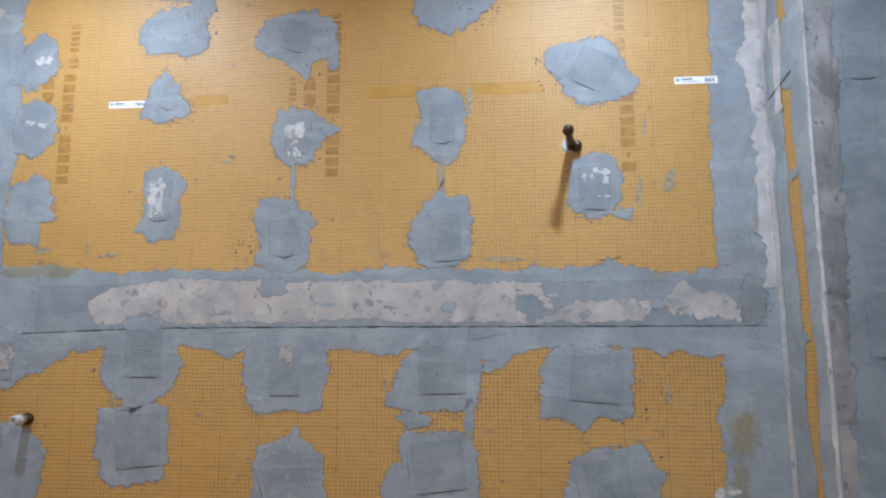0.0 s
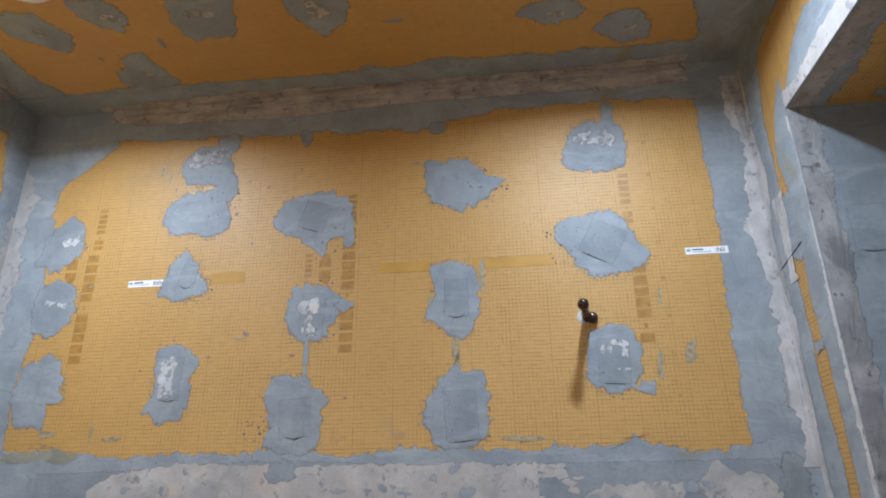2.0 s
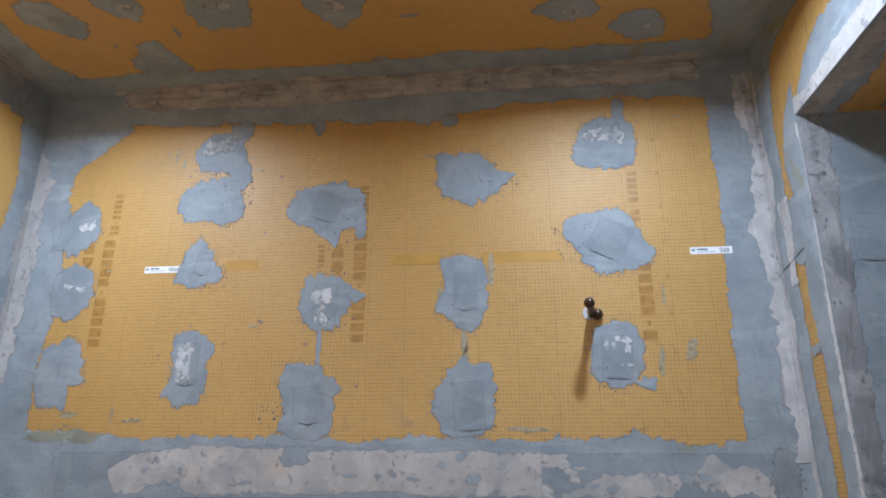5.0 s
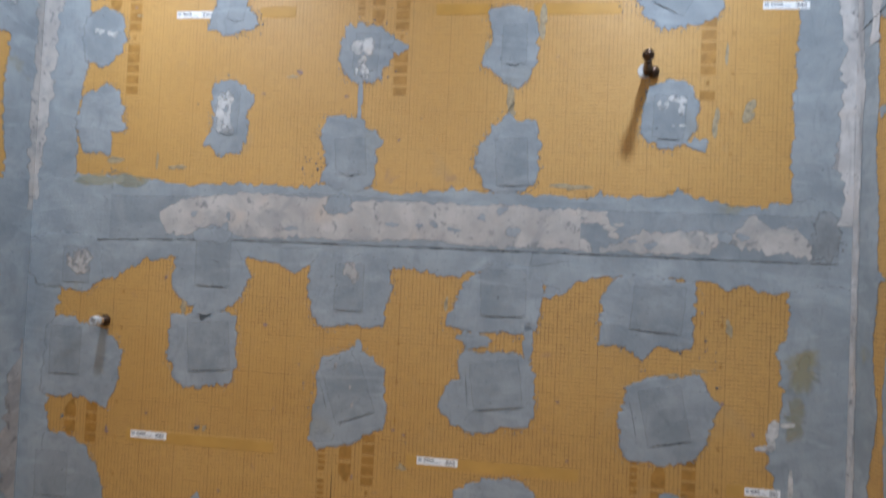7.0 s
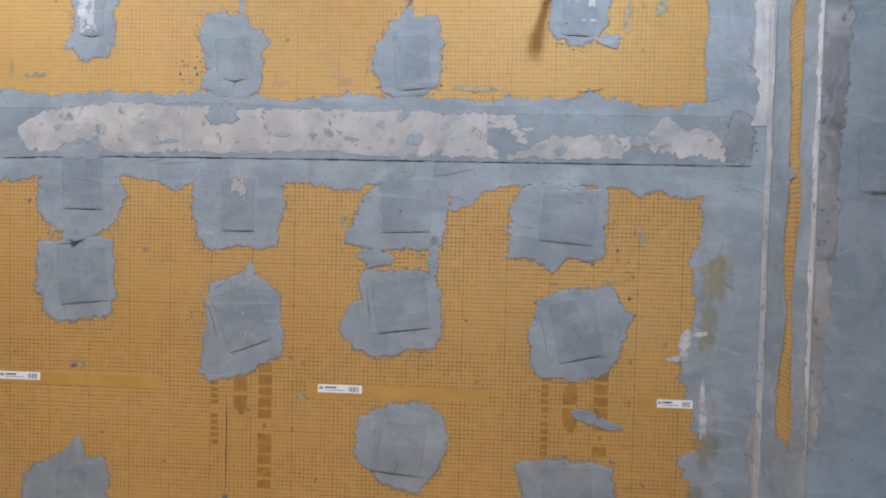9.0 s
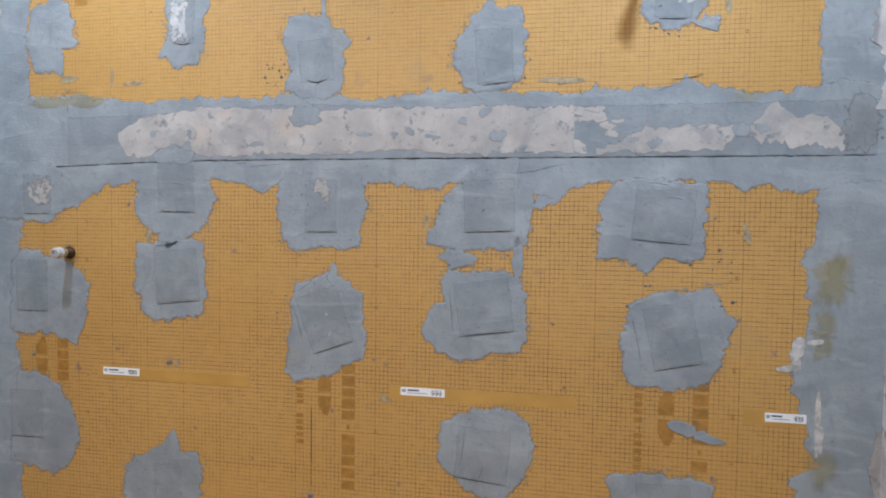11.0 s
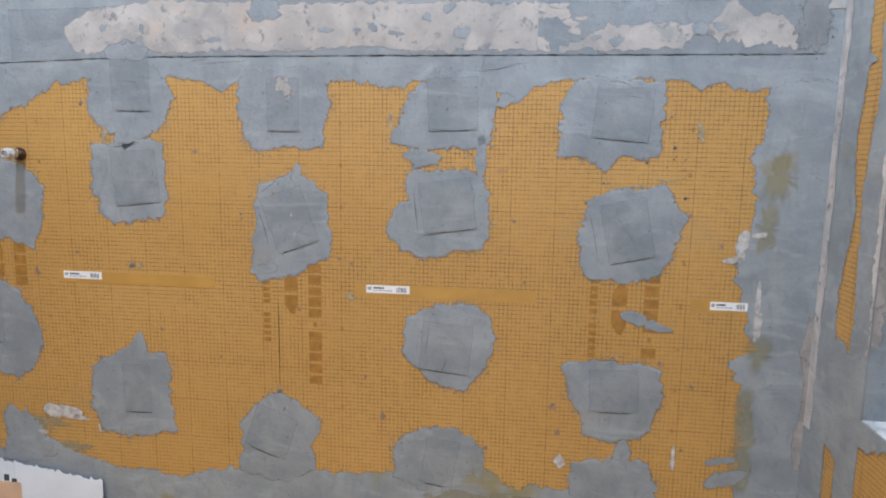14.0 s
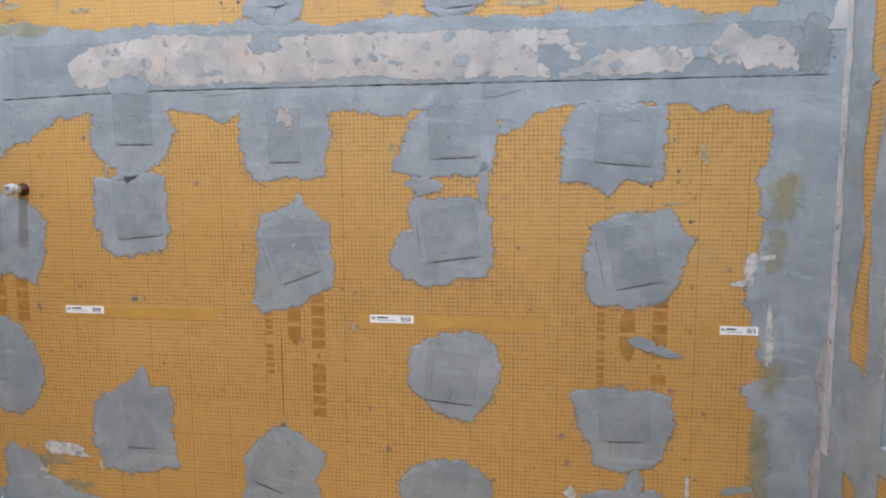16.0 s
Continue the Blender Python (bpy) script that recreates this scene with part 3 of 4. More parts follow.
skim(TOP, 1.690, -0.185, 0.074, 0.062, 2, [(40, 0.28, 9), (330, -0.18, 16), (135, -0.16, 16), (180, 0.15, 9), (260, 0.08, 28), (285, 0.08, 5), (230, 0.07, 5)])

for u, v, a, b, turn in ((0.535, 2.255, 0.036, 0.050, 80), (0.525, 2.400, 0.042, 0.034, 60), (1.646, 2.400, 0.022, 0.040, 90), (0.772, 2.405, 0.024, 0.026, 270), (1.163, 2.405, 0.026, 0.020, 250)):
    skim(NORTH, u, v, a, b, 2.6, [(turn, 0.2, 20), (turn + 120, -0.12, 24)])

# ---- mortar bands over the joints, back wall ----
up_left = edge(0.018, [(2.43, 0.151, 0.05), (1.66, -0.015, 0.1), (2.34, 0.026, 0.025), (2.24, -0.017, 0.05), (1.89, 0.012, 0.05), (1.51, -0.01, 0.025)])
up_right = edge(1.883, [(1.61, -0.011, 0.2), (2.12, 0.008, 0.1), (1.86, -0.005, 0.05), (2.42, 0.004, 0.05)])
up_top = edge(2.427, [(0.92, -0.021, 0.2), (1.58, 0.022, 0.2), (1.09, -0.023, 0.025), (0.19, 0.016, 0.05), (0.82, 0.011, 0.025), (1.34, 0.007, 0.05), (1.13, -0.013, 0.012)])
up_low = edge(1.510, [(0.09, 0.021, 0.1), (1.77, -0.023, 0.05), (1.62, 0.023, 0.012), (0.93, -0.011, 0.05), (1.39, -0.006, 0.05), (0.71, 0.006, 0.05), (1.74, -0.007, 0.012)])
low_top = edge(1.295, [(0.11, -0.063, 0.05), (0.44, 0.018, 0.1), (1.59, 0.014, 0.1), (1.27, -0.013, 0.1), (0.65, -0.025, 0.025), (1.84, -0.012, 0.025), (0.76, 0.006, 0.05), (1.74, -0.01, 0.012), (1.345, -0.035, 0.022)])
low_right = edge(1.869, [(0.89, -0.03, 0.05), (0.66, -0.021, 0.025), (0.45, 0.009, 0.2), (1.14, -0.015, 0.025), (0.72, 0.02, 0.012), (0.68, -0.016, 0.012), (1.21, 0.009, 0.025), (1.06, -0.006, 0.025)])
low_foot = edge(0.341, [(1.22, 0.051, 0.1), (0.49, -0.041, 0.1), (1.79, -0.041, 0.1), (0.13, 0.038, 0.05), (0.31, -0.019, 0.05), (1.54, 0.021, 0.025), (1.36, -0.019, 0.025), (0.94, 0.009, 0.1), (1.26, 0.014, 0.025)])
low_left = edge(-0.035, [(1.2, 0.014, 0.05), (0.92, -0.008, 0.05)])
band(NORTH, 1, 1.42, ZC, XL, up_left, 0.0006)
band(NORTH, 1, 1.42, ZC, up_right, XR, 0.00065, size=0.6)
band(NORTH, 0, XL, XR, up_top, ZC, 0.0008)
band(NORTH, 0, XL, XR, low_top, up_low, 0.0010, size=1.1)
band(NORTH, 1, ZF, 1.40, low_right, XR, 0.0007, size=1.5)
band(NORTH, 0, XL, XR, ZF, low_foot, 0.0009)
band(NORTH, 1, ZF, 1.40, XL, low_left, 0.0005)
# joint tape showing through, the strip of band laid over the seam and its lower edge
band(NORTH, 0, 0.115, 1.985, edge(1.358, [(0.1, -0.01, 0.2)]), edge(1.472, [(0.72, 0.018, 0.2)]), 0.0012, PLATE, "joint_tape", 0.1)
band(NORTH, 0, XL, 1.98, edge(1.3578, [(-0.05, -0.016, 0.25)]), edge(1.3595, [(-0.05, -0.016, 0.25)]), 0.0015, CRACK, "open_joint", 0.12)
band(NORTH, 0, 0.262, 1.387, edge(1.364, [(0.25, 0.055, 0.018), (0.42, 0.032, 0.035), (0.98, 0.012, 0.10), (0.70, 0.006, 0.06)]),
     edge(1.477, [(0.25, -0.042, 0.035), (0.30, -0.010, 0.05), (0.58, 0.011, 0.12), (1.38, -0.006, 0.1)]), 0.0016, FLEECE, "exposed_tape", 0.7, label="pale mottled joint tape showing through")
band(NORTH, 0, 1.435, 1.925, edge(1.364, [(1.735, 0.042, 0.024), (1.785, 0.012, 0.02), (1.86, 0.010, 0.06)]),
     edge(1.424, [(1.44, -0.045, 0.055), (1.555, 0.006, 0.02), (1.79, 0.042, 0.018), (1.86, 0.020, 0.05), (1.92, -0.012, 0.012)]), 0.0017, FLEECE, "exposed_tape", 1.0)
for u, v, a, b, turn in ((1.408, 1.458, 0.020, 0.007, 160), (1.428, 1.462, 0.016, 0.006, 20), (1.440, 1.444, 0.013, 0.006, 250), (1.458, 1.428, 0.014, 0.005, 300), (1.466, 1.412, 0.009, 0.008, 320),
                         (1.404, 1.440, 0.012, 0.004, 10), (1.399, 1.378, 0.012, 0.012, 330), (1.480, 1.436, 0.010, 0.003, 30), (1.950, 1.425, 0.006, 0.022, 80), (1.955, 1.385, 0.007, 0.012, 60)):
    skim(NORTH, u, v, a, b, 2.0, [(turn, 0.7, 18), (turn + 150, 0.4, 14)], FLEECE, "exposed_tape", 0.0017, 1.0, 90)
skim(NORTH, 1.958, 1.425, 0.034, 0.062, 3.0, [(200, 0.2, 20)], ROUGH, "mortar_smear", 0.0019, 1.5)
skim(NORTH, 0.762, 1.463, 0.036, 0.026, 2.2, [(230, 0.3, 18), (60, 0.3, 20)], SKIM_B, "mortar_smear", 0.0020, 1.2)
skim(NORTH, 0.415, 1.368, 0.055, 0.022, 2.2, [], SKIM_B, "mortar_smear", 0.0021, 1.0)
skim(NORTH, 0.118, 1.51, 0.115, 0.018, 2.5, [], OLIVE, "thin_mortar", 0.0012, 2.0)
for u, v, a, b in ((1.915, 1.105, 0.030, 0.045), (1.90, 0.99, 0.022, 0.05), (1.905, 0.705, 0.035, 0.040), (1.875, 0.57, 0.022, 0.035), (1.885, 0.475, 0.026, 0.085), (1.30, 0.30, 0.16, 0.022), (0.14, 0.425, 0.05, 0.016), (0.22, 0.36, 0.05, 0.014), (0.10, 0.40, 0.03, 0.03)):
    skim(NORTH, u, v, a, b, 2.2, [(70, 0.3, 24), (250, 0.3, 24)], OLIVE, "thin_mortar", 0.0011, 1.6, 120)
for i in range(16):
    x = rng.uniform(0.30, 1.36) if i < 12 else rng.uniform(1.5, 1.92)
    skim(NORTH, x, (1.425 if i < 12 else 1.395) + rng.uniform(-0.042, 0.042) * (1 if i < 12 else 0.5), rng.uniform(0.005, 0.018), rng.uniform(0.004, 0.010), 2.0, [(rng.uniform(0, 360), 0.8, 18), (rng.uniform(0, 360), 0.6, 14)], SKIM_B, "mortar_smear", 0.0022 + 0.00001 * i, 0.5, 50)
# ---- corner tapes, back wall side ----
band(NORTH, 1, 1.45, 2.50, edge(1.978, [(2.42, -0.016, 0.05), (2.02, -0.018, 0.03), (1.60, -0.012, 0.03), (2.25, 0.016, 0.03), (1.80, 0.006, 0.06), (1.52, 0.014, 0.04)]), XR, 0.0022, STREAKED, "corner_tape", 1.3, label="torn pale corner tape")
band(NORTH, 1, 0.44, 0.80, edge(2.003, [(0.72, -0.012, 0.04), (0.5, -0.010, 0.05)]), XR, 0.0022, FLEECE_D, "corner_tape", 0.8)
band(NORTH, 1, 1.45, 2.38, XL, edge(-0.088, [(2.40, -0.034, 0.05), (2.25, 0.025, 0.06), (2.0, 0.02, 0.1), (1.75, 0.012, 0.06), (1.5, -0.02, 0.08)]), 0.0023, FLEECE, "corner_tape", 1.8)
band(NORTH, 0, 0.13, 1.88, edge(2.486, [(0.13, 0.02, 0.05), (1.2, 0.008, 0.2), (0.7, -0.008, 0.15)]), ZC, 0.0024, CREASED, "corner_tape", 0.8, label="creased pale tape along the ceiling corner")
band(NORTH, 0, 0.27, 1.66, edge(2.492, [(0.27, 0.04, 0.05), (0.9, -0.006, 0.08), (1.66, 0.03, 0.08)]), edge(2.536, [(0.5, -0.010, 0.1), (1.1, 0.006, 0.1)]), 0.0036, CREASED, "tape_overlap", 0.5)

# ---- membrane squares under the patches ----
for u, v, w, hh, turn, bow in (
        (0.423, 1.296, 0.101, 0.126, 0, 0), (0.423, 1.073, 0.121, 0.13, 6, 0), (0.803, 1.25, 0.081, 0.123, 0, 0), (1.203, 1.254, 0.117, 0.118, 2, 0),
        (1.58, 1.236, 0.126, 0.117, -4.5, 0), (0.813, 0.98, 0.11, 0.14, 20, 0), (1.194, 1.023, 0.127, 0.12, 8, 0), (1.603, 0.977, 0.105, 0.137, 12, 0),
        (0.003, 1.037, 0.095, 0.132, 0, 0), (-0.018, 0.697, 0.10, 0.124, 1, 0), (1.196, 0.683, 0.122, 0.12, -5, 0), (0.397, 0.532, 0.077, 0.127, 1, 0)):
    plate(NORTH, u, v, w, hh, turn, 0.00185 + rng.uniform(0, 0.0001), PLATE, "membrane_square", bow=bow)
for u, v, w, hh, turn, bow in (
        (0.756, 0.44, 0.115, 0.118, -20, 0), (1.185, 0.392, 0.084, 0.122, -9, 0), (1.592, 0.60, 0.115, 0.104, 2, 0), (1.21, 1.586, 0.085, 0.122, 4, 0),
        (0.79, 1.59, 0.085, 0.10, 4, 0.012), (1.59, 1.705, 0.08, 0.11, -3, 0), (0.445, 1.70, 0.06, 0.115, -2, 0.004), (0.455, 1.985, 0.05, 0.07, -12, 0.01),
        (1.595, 2.02, 0.10, 0.10, -28, 0), (0.82, 1.868, 0.07, 0.10, -4, 0), (1.205, 1.885, 0.065, 0.105, 0, 0.01), (0.81, 2.145, 0.08, 0.085, -18, 0)):
    plate(NORTH, u, v, w, hh, turn, 0.00185 + rng.uniform(0, 0.0001), PLATE, "membrane_square", 0.7, bow=bow)
skim(NORTH, -0.01, 1.285, 0.115, 0.080, 3.0, [(300, 0.1, 20)], SKIM)
plate(NORTH, 0.022, 1.275, 0.085, 0.10, 0, 0.0019, PLATE, "membrane_square")
for u, v, a, b, turn in ((0.475, 2.357, 0.042, 0.026, 30), (0.44, 2.335, 0.022, 0.008, 200), (1.572, 2.332, 0.020, 0.018, 60), (1.605, 2.326, 0.028, 0.012, 200), (1.630, 2.335, 0.022, 0.022, 300),
                         (0.812, 1.875, 0.026, 0.022, 40), (0.805, 1.83, 0.018, 0.022, 300), (0.428, 1.725, 0.014, 0.024, 70), (0.443, 1.70, 0.010, 0.028, 250), (0.424, 1.685, 0.012, 0.020, 100), (0.440, 1.662, 0.018, 0.010, 200), (0.452, 1.735, 0.006, 0.012, 60),
                         (1.605, 1.748, 0.020, 0.008, 330), (1.617, 1.732, 0.008, 0.016, 280), (1.566, 1.732, 0.005, 0.008, 90), (1.580, 1.727, 0.005, 0.010, 60), (1.605, 1.683, 0.016, 0.003, 350), (0.803, 1.295, 0.017, 0.016, 60),
                         (0.812, 1.27, 0.010, 0.014, 0), (0.028, 1.275, 0.026, 0.040, 30), (0.08, 2.11, 0.022, 0.020, 50), (0.05, 1.925, 0.012, 0.010, 0), (0.09, 1.915, 0.016, 0.010, 20)):
    skim(NORTH, u, v, a * 1.12, b * 1.12, 2.4, [(turn, 0.5, 22), (turn + 130, 0.35, 18), (turn + 230, -0.35, 25)], WHITE_F if v > 1.4 else FLEECE, "exposed_fleece", 0.0024 + 0.00002 * (layer[0] % 20), 0.9, 110)

for u, v, long, turn, h in ((0.66, 1.345, 0.12, 4, 0.0012), (0.60, 1.352, 0.05, 8, 0.0012), (1.33, 1.335, 0.09, 14, 0.0012), (1.27, 1.345, 0.04, 80, 0.0012), (1.30, 1.33, 0.10, 8, 0.0012),
                           (1.62, 1.525, 0.06, 8, 0.0012), (1.58, 1.505, 0.05, 20, 0.0012), (0.10, 1.46, 0.03, 150, 0.0012), (1.57, 1.30, 0.05, -12, 0.0020), (1.60, 1.27, 0.04, -8, 0.0022),
                           (1.40, 1.50, 0.03, 110, 0.0012), (0.43, 1.30, 0.05, 170, 0.0022), (0.39, 1.15, 0.06, 8, 0.0022), (0.76, 1.055, 0.05, 35, 0.0018), (0.47, 1.085, 0.02, 80, 0.0022),
                           (1.14, 1.53, 0.03, 10, 0.0012), (1.90, 1.505, 0.03, 3, 0.0010), (1.925, 0.70, 0.03, 0, 0.0010), (1.91, 1.02, 0.02, 60, 0.0010), (0.80, 1.54, 0.05, 50, 0.0020),
                           (1.28, 1.60, 0.012, 80, 0.0020), (1.19, 0.635, 0.05, 70, 0.0022), (1.15, 0.70, 0.11, 82, 0.0022), (0.745, 0.97, 0.10, 108, 0.0022), (1.12, 1.01, 0.10, 96, 0.0022), (1.53, 0.96, 0.12, 102, 0.0022)):
    scratch(NORTH, u, v, long, turn, h, 0.0005, rng.uniform(-0.004, 0.004))
for u, v, r in ((0.777, 1.042, 0.005), (0.818, 0.99, 0.003), (0.826, 0.945, 0.004), (0.79, 0.50, 0.005)):
    skim(NORTH, u, v, r, r * 1.6, 2.0, [(60, 0.5, 20)], FLEECE, "exposed_fleece", 0.0024, 0.25, 40)

# ---- smears, splashes and necks of mortar on the boards ----
for u, v, a, b, turn in ((0.808, 1.725, 0.004, 0.036, 90), (1.20, 1.755, 0.009, 0.03, 90), (1.205, 1.715, 0.006, 0.02, 80), (0.30, 1.55, 0.018, 0.007, 0), (0.12, 1.565, 0.014, 0.010, 0),
                         (1.36, 1.527, 0.045, 0.005, 160), (1.70, 1.69, 0.006, 0.03, 70), (1.775, 1.72, 0.010, 0.022, 60), (0.345, 1.175, 0.010, 0.018, 90), (0.40, 1.165, 0.03, 0.018, 90),
                         (1.13, 1.135, 0.03, 0.02, 0), (1.27, 1.135, 0.012, 0.03, 90), (1.318, 1.258, 0.016, 0.014, 200), (1.745, 1.20, 0.010, 0.016, 110), (0.96, 0.795, 0.010, 0.009, 0),
                         (0.35, 0.62, 0.004, 0.004, 0), (1.62, 0.44, 0.02, 0.03, 90), (0.83, 1.085, 0.008, 0.02, 90), (1.10, 2.29, 0.014, 0.006, 0), (0.91, 2.09, 0.014, 0.03, 80),
                         (1.275, 1.94, 0.008, 0.03, 90), (1.135, 1.86, 0.008, 0.02, 90), (0.90, 1.88, 0.02, 0.02, 0), (1.85, 0.40, 0.035, 0.02, 30), (0.742, 0.857, 0.030, 0.016, 20), (0.835, 1.085, 0.012, 0.020, 90), (1.278, 0.405, 0.018, 0.030, 280), (1.84, 0.445, 0.026, 0.012, 200)):
    skim(NORTH, u, v, a, b, 2.0, [(turn, 0.7, 16), (turn + 180, 0.5, 16)], SMUDGE if min(a, b) < 0.011 and b < 0.034 else SKIM_B, "mortar_smear" if min(a, b) >= 0.011 or b >= 0.034 else "mortar_smudge", 0.0007 if min(a, b) < 0.011 and b < 0.034 else None, 0.9, 90)
for u, v, turn, long in ((0.33, 2.33, 70, 0.04), (0.355, 2.30, 60, 0.03), (0.30, 2.34, 80, 0.02), (0.245, 1.565, 55, 0.045), (0.60, 2.27, 20, 0.02), (0.57, 2.31, 30, 0.02), (1.63, 2.40, 75, 0.03),
                         (1.80, 2.38, 0, 0.015), (0.70, 2.40, 70, 0.03), (0.72, 2.41, 65, 0.03), (1.72, 1.86, 80, 0.05), (0.17, 1.97, 150, 0.02), (0.62, 1.80, 160, 0.04), (1.06, 1.22, 120, 0.03),
                         (1.68, 1.09, 15, 0.05), (1.62, 1.075, 10, 0.03), (0.42, 0.853, 45, 0.012), (0.425, 0.853, 135, 0.012), (0.005, 0.855, 45, 0.012), (0.005, 0.855, 130, 0.012), (0.775, 0.555, 60, 0.012)):
    skim(NORTH, u, v, long / 2, 0.0028, 2.0, [], GREYINK if v < 0.9 else SMUDGE, "scuff_mark", 0.0006, 0.35, 40) if turn < 45 or turn > 135 else skim(NORTH, u, v, 0.0032, long / 2, 2.0, [(60, 0.6, 20), (240, 0.6, 20)], SMUDGE, "scuff_mark", 0.0006, 0.35, 40)
crumbs = bmesh.new()
for i in range(560):
    cu, cv, cr = rng.choice(((0.52, 2.30, 0.07), (0.53, 2.20, 0.06), (0.45, 1.96, 0.09), (0.88, 2.10, 0.07), (1.50, 2.02, 0.07), (1.10, 1.30, 0.5), (0.7, 1.55, 0.06), (0.85, 1.87, 0.09), (1.3, 2.2, 0.06), (1.0, 0.8, 0.7), (1.0, 1.9, 0.7), (1.955, 1.42, 0.05), (0.40, 1.41, 0.05), (1.62, 1.07, 0.12), (0.81, 0.97, 0.12)))
    a, r = rng.uniform(0, 6.28), cr * math.sqrt(rng.random())
    s = rng.uniform(0.0008, 0.0028) * (0.7 if cr > 0.3 else 1)
    bmesh.ops.create_icosphere(crumbs, subdivisions=1, radius=s, matrix=Matrix.Translation((cu + r * math.cos(a), -s * 0.2, cv + r * math.sin(a))) @ Matrix.Diagonal((rng.uniform(.7, 1.8), .6, rng.uniform(.7, 1.8), 1)))
part("mortar_crumbs", crumbs, CRUMB, wall_north)["kind"] = "stuff"
flecks = bmesh.new()
for u, v, cu, cv, k in edge_places:
    if noise.noise((u * 9, v * 9, k)) < 0.05:
        continue
    for _ in range(3):
        d = abs(rng.gauss(0, 0.006)) - 0.001
        w = rng.uniform(-0.012, 0.012)
        x, z, r = u + cu * d - cv * w, v + cv * d + cu * w, rng.uniform(0.0010, 0.0030) * (0.5 if d > 0.008 else 1)
        n, t0, st = 7, rng.uniform(0, 6.28), rng.uniform(0.5, 1.0)
        ring = [(x + r * rng.uniform(0.5, 1.3) * math.cos(t0 + 6.2832 * i / n), z + r * st * rng.uniform(0.5, 1.3) * math.sin(t0 + 6.2832 * i / n)) for i in range(n)]
        foot = [flecks.verts.new((a, 0.0, b)) for a, b in ring]
        cap = flecks.verts.new((x, -rng.uniform(0.0010, 0.0024), z))
        for i in range(n):
            flecks.faces.new((foot[i], foot[(i + 1) % n], cap))
part("mortar_flecks", flecks, FLECK, wall_north)["kind"] = "stuff"
for u, v, a, b, turn in ((1.850, 0.945, 0.013, 0.032, 65), (1.835, 0.918, 0.018, 0.006, 200), (1.882, 0.975, 0.012, 0.006, 20), (1.893, 0.80, 0.004, 0.05, 85), (1.90, 0.77, 0.004, 0.02, 80),
                         (0.18, 0.455, 0.040, 0.020, 350), (0.235, 0.44, 0.016, 0.006, 340), (0.285, 0.415, 0.004, 0.010, 110), (0.12, 0.395, 0.012, 0.005, 320), (1.63, 0.935, 0.003, 0.02, 90), (1.735, 0.445, 0.004, 0.02, 90), (1.475, 0.415, 0.012, 0.014, 90)):
    skim(NORTH, u, v, a, b, 2.0, [(turn, 0.6, 18), (turn + 180, 0.4, 20)], SPLASH, "white_splash", 0.0014 if v > 0.5 else 0.0018, 0.35 if min(a, b) < 0.008 else 0.9, 90)

# ---- print on the boards: letter-sized blocks and the two-piece mark, reading downwards ----
def lettering(u, top, foot, tall, count, gap=0.16):
    """A row of letter-sized bars, reading downwards: plain blocks of uneven width."""
    step = (top - foot) / count
    for i in range(count):
        a = top - i * step
        if i % 11 == 5:
            boxes = ((0.38, 0.25, 0.62, 0.75),)
        else:
            boxes = (((0, 0, 1, 1),), ((0, 0, 1, 0.92),), ((0, 0, 1, 1.08),), ((0, 0.1, 1, 1),))[(i * 5 + count) % 4]
        d, bm = step * (1 - gap), bmesh.new()
        for x0, z0, x1, z1 in boxes:
            block(u - tall / 2 + x0 * tall, -0.0004, a - d + z0 * d, u - tall / 2 + x1 * tall, 0.0, a - d + z1 * d, bm=bm)
        part("print_mark", bm, PRINT if top < 1.3 else PRINT_PALE, wall_north)


def mark(u, v, w, hh):
    for sgn in (1, -1):
        pts = [(u - w / 2, v + sgn * 0.005), (u + w / 2, v + sgn * 0.005), (u + w * 0.5, v + sgn * hh * 0.3), (u + w * 0.25, v + sgn * hh / 2), (u - w * 0.05, v + sgn * hh * 0.48), (u - w / 2, v + sgn * hh * 0.28)]
        sheet(NORTH, "print_mark", pts, 0.0004, PRINT if v < 1.3 else PRINT_PALE, 0.00002)


lettering(0.874, 0.875, 0.568, 0.033, 11)
lettering(0.752, 0.845, 0.671, 0.018, 11, 0.3)
mark(0.814, 0.800, 0.034, 0.105)
lettering(1.664, 0.880, 0.680, 0.033, 7)
lettering(1.536, 0.865, 0.673, 0.018, 11, 0.3)
mark(1.594, 0.797, 0.034, 0.125)
lettering(0.093, 0.900, 0.782, 0.033, 4)
mark(0.03, 0.85, 0.034, 0.105)
lettering(0.912, 2.060, 1.747, 0.036, 11)
lettering(0.918, 2.205, 2.065, 0.026, 8, 0.3)
lettering(0.800, 2.030, 1.930, 0.018, 7, 0.3)
mark(0.847, 1.985, 0.034, 0.09)
lettering(0.157, 2.065, 1.745, 0.036, 11)
lettering(0.164, 2.21, 2.075, 0.026, 8, 0.3)
mark(0.096, 2.02, 0.034, 0.075)
lettering(1.677, 1.95, 1.742, 0.036, 7)
lettering(1.666, 2.215, 2.06, 0.026, 8, 0.3)


# small figures beside the heavy grid lines, too small to read, and the dark drilled line
for u, v0 in ((0.941, 0.520), (1.729, 0.512), (1.735, 1.616), (0.168, 0.515)):
    for i in range(8):
        v = v0 + 0.0985 * i
        slip(NORTH, u - 0.004, v - 0.0045, u + 0.004, v - 0.001, 0.0004, PRINT if v < 1.3 else PRINT_PALE, "print_mark")
        slip(NORTH, u - 0.004, v + 0.001, u + 0.003, v + 0.004, 0.0004, PRINT if v < 1.3 else PRINT_PALE, "print_mark")
scratch(NORTH, 0.781, 0.672, 0.246, 90, 0.0006, 0.0010)
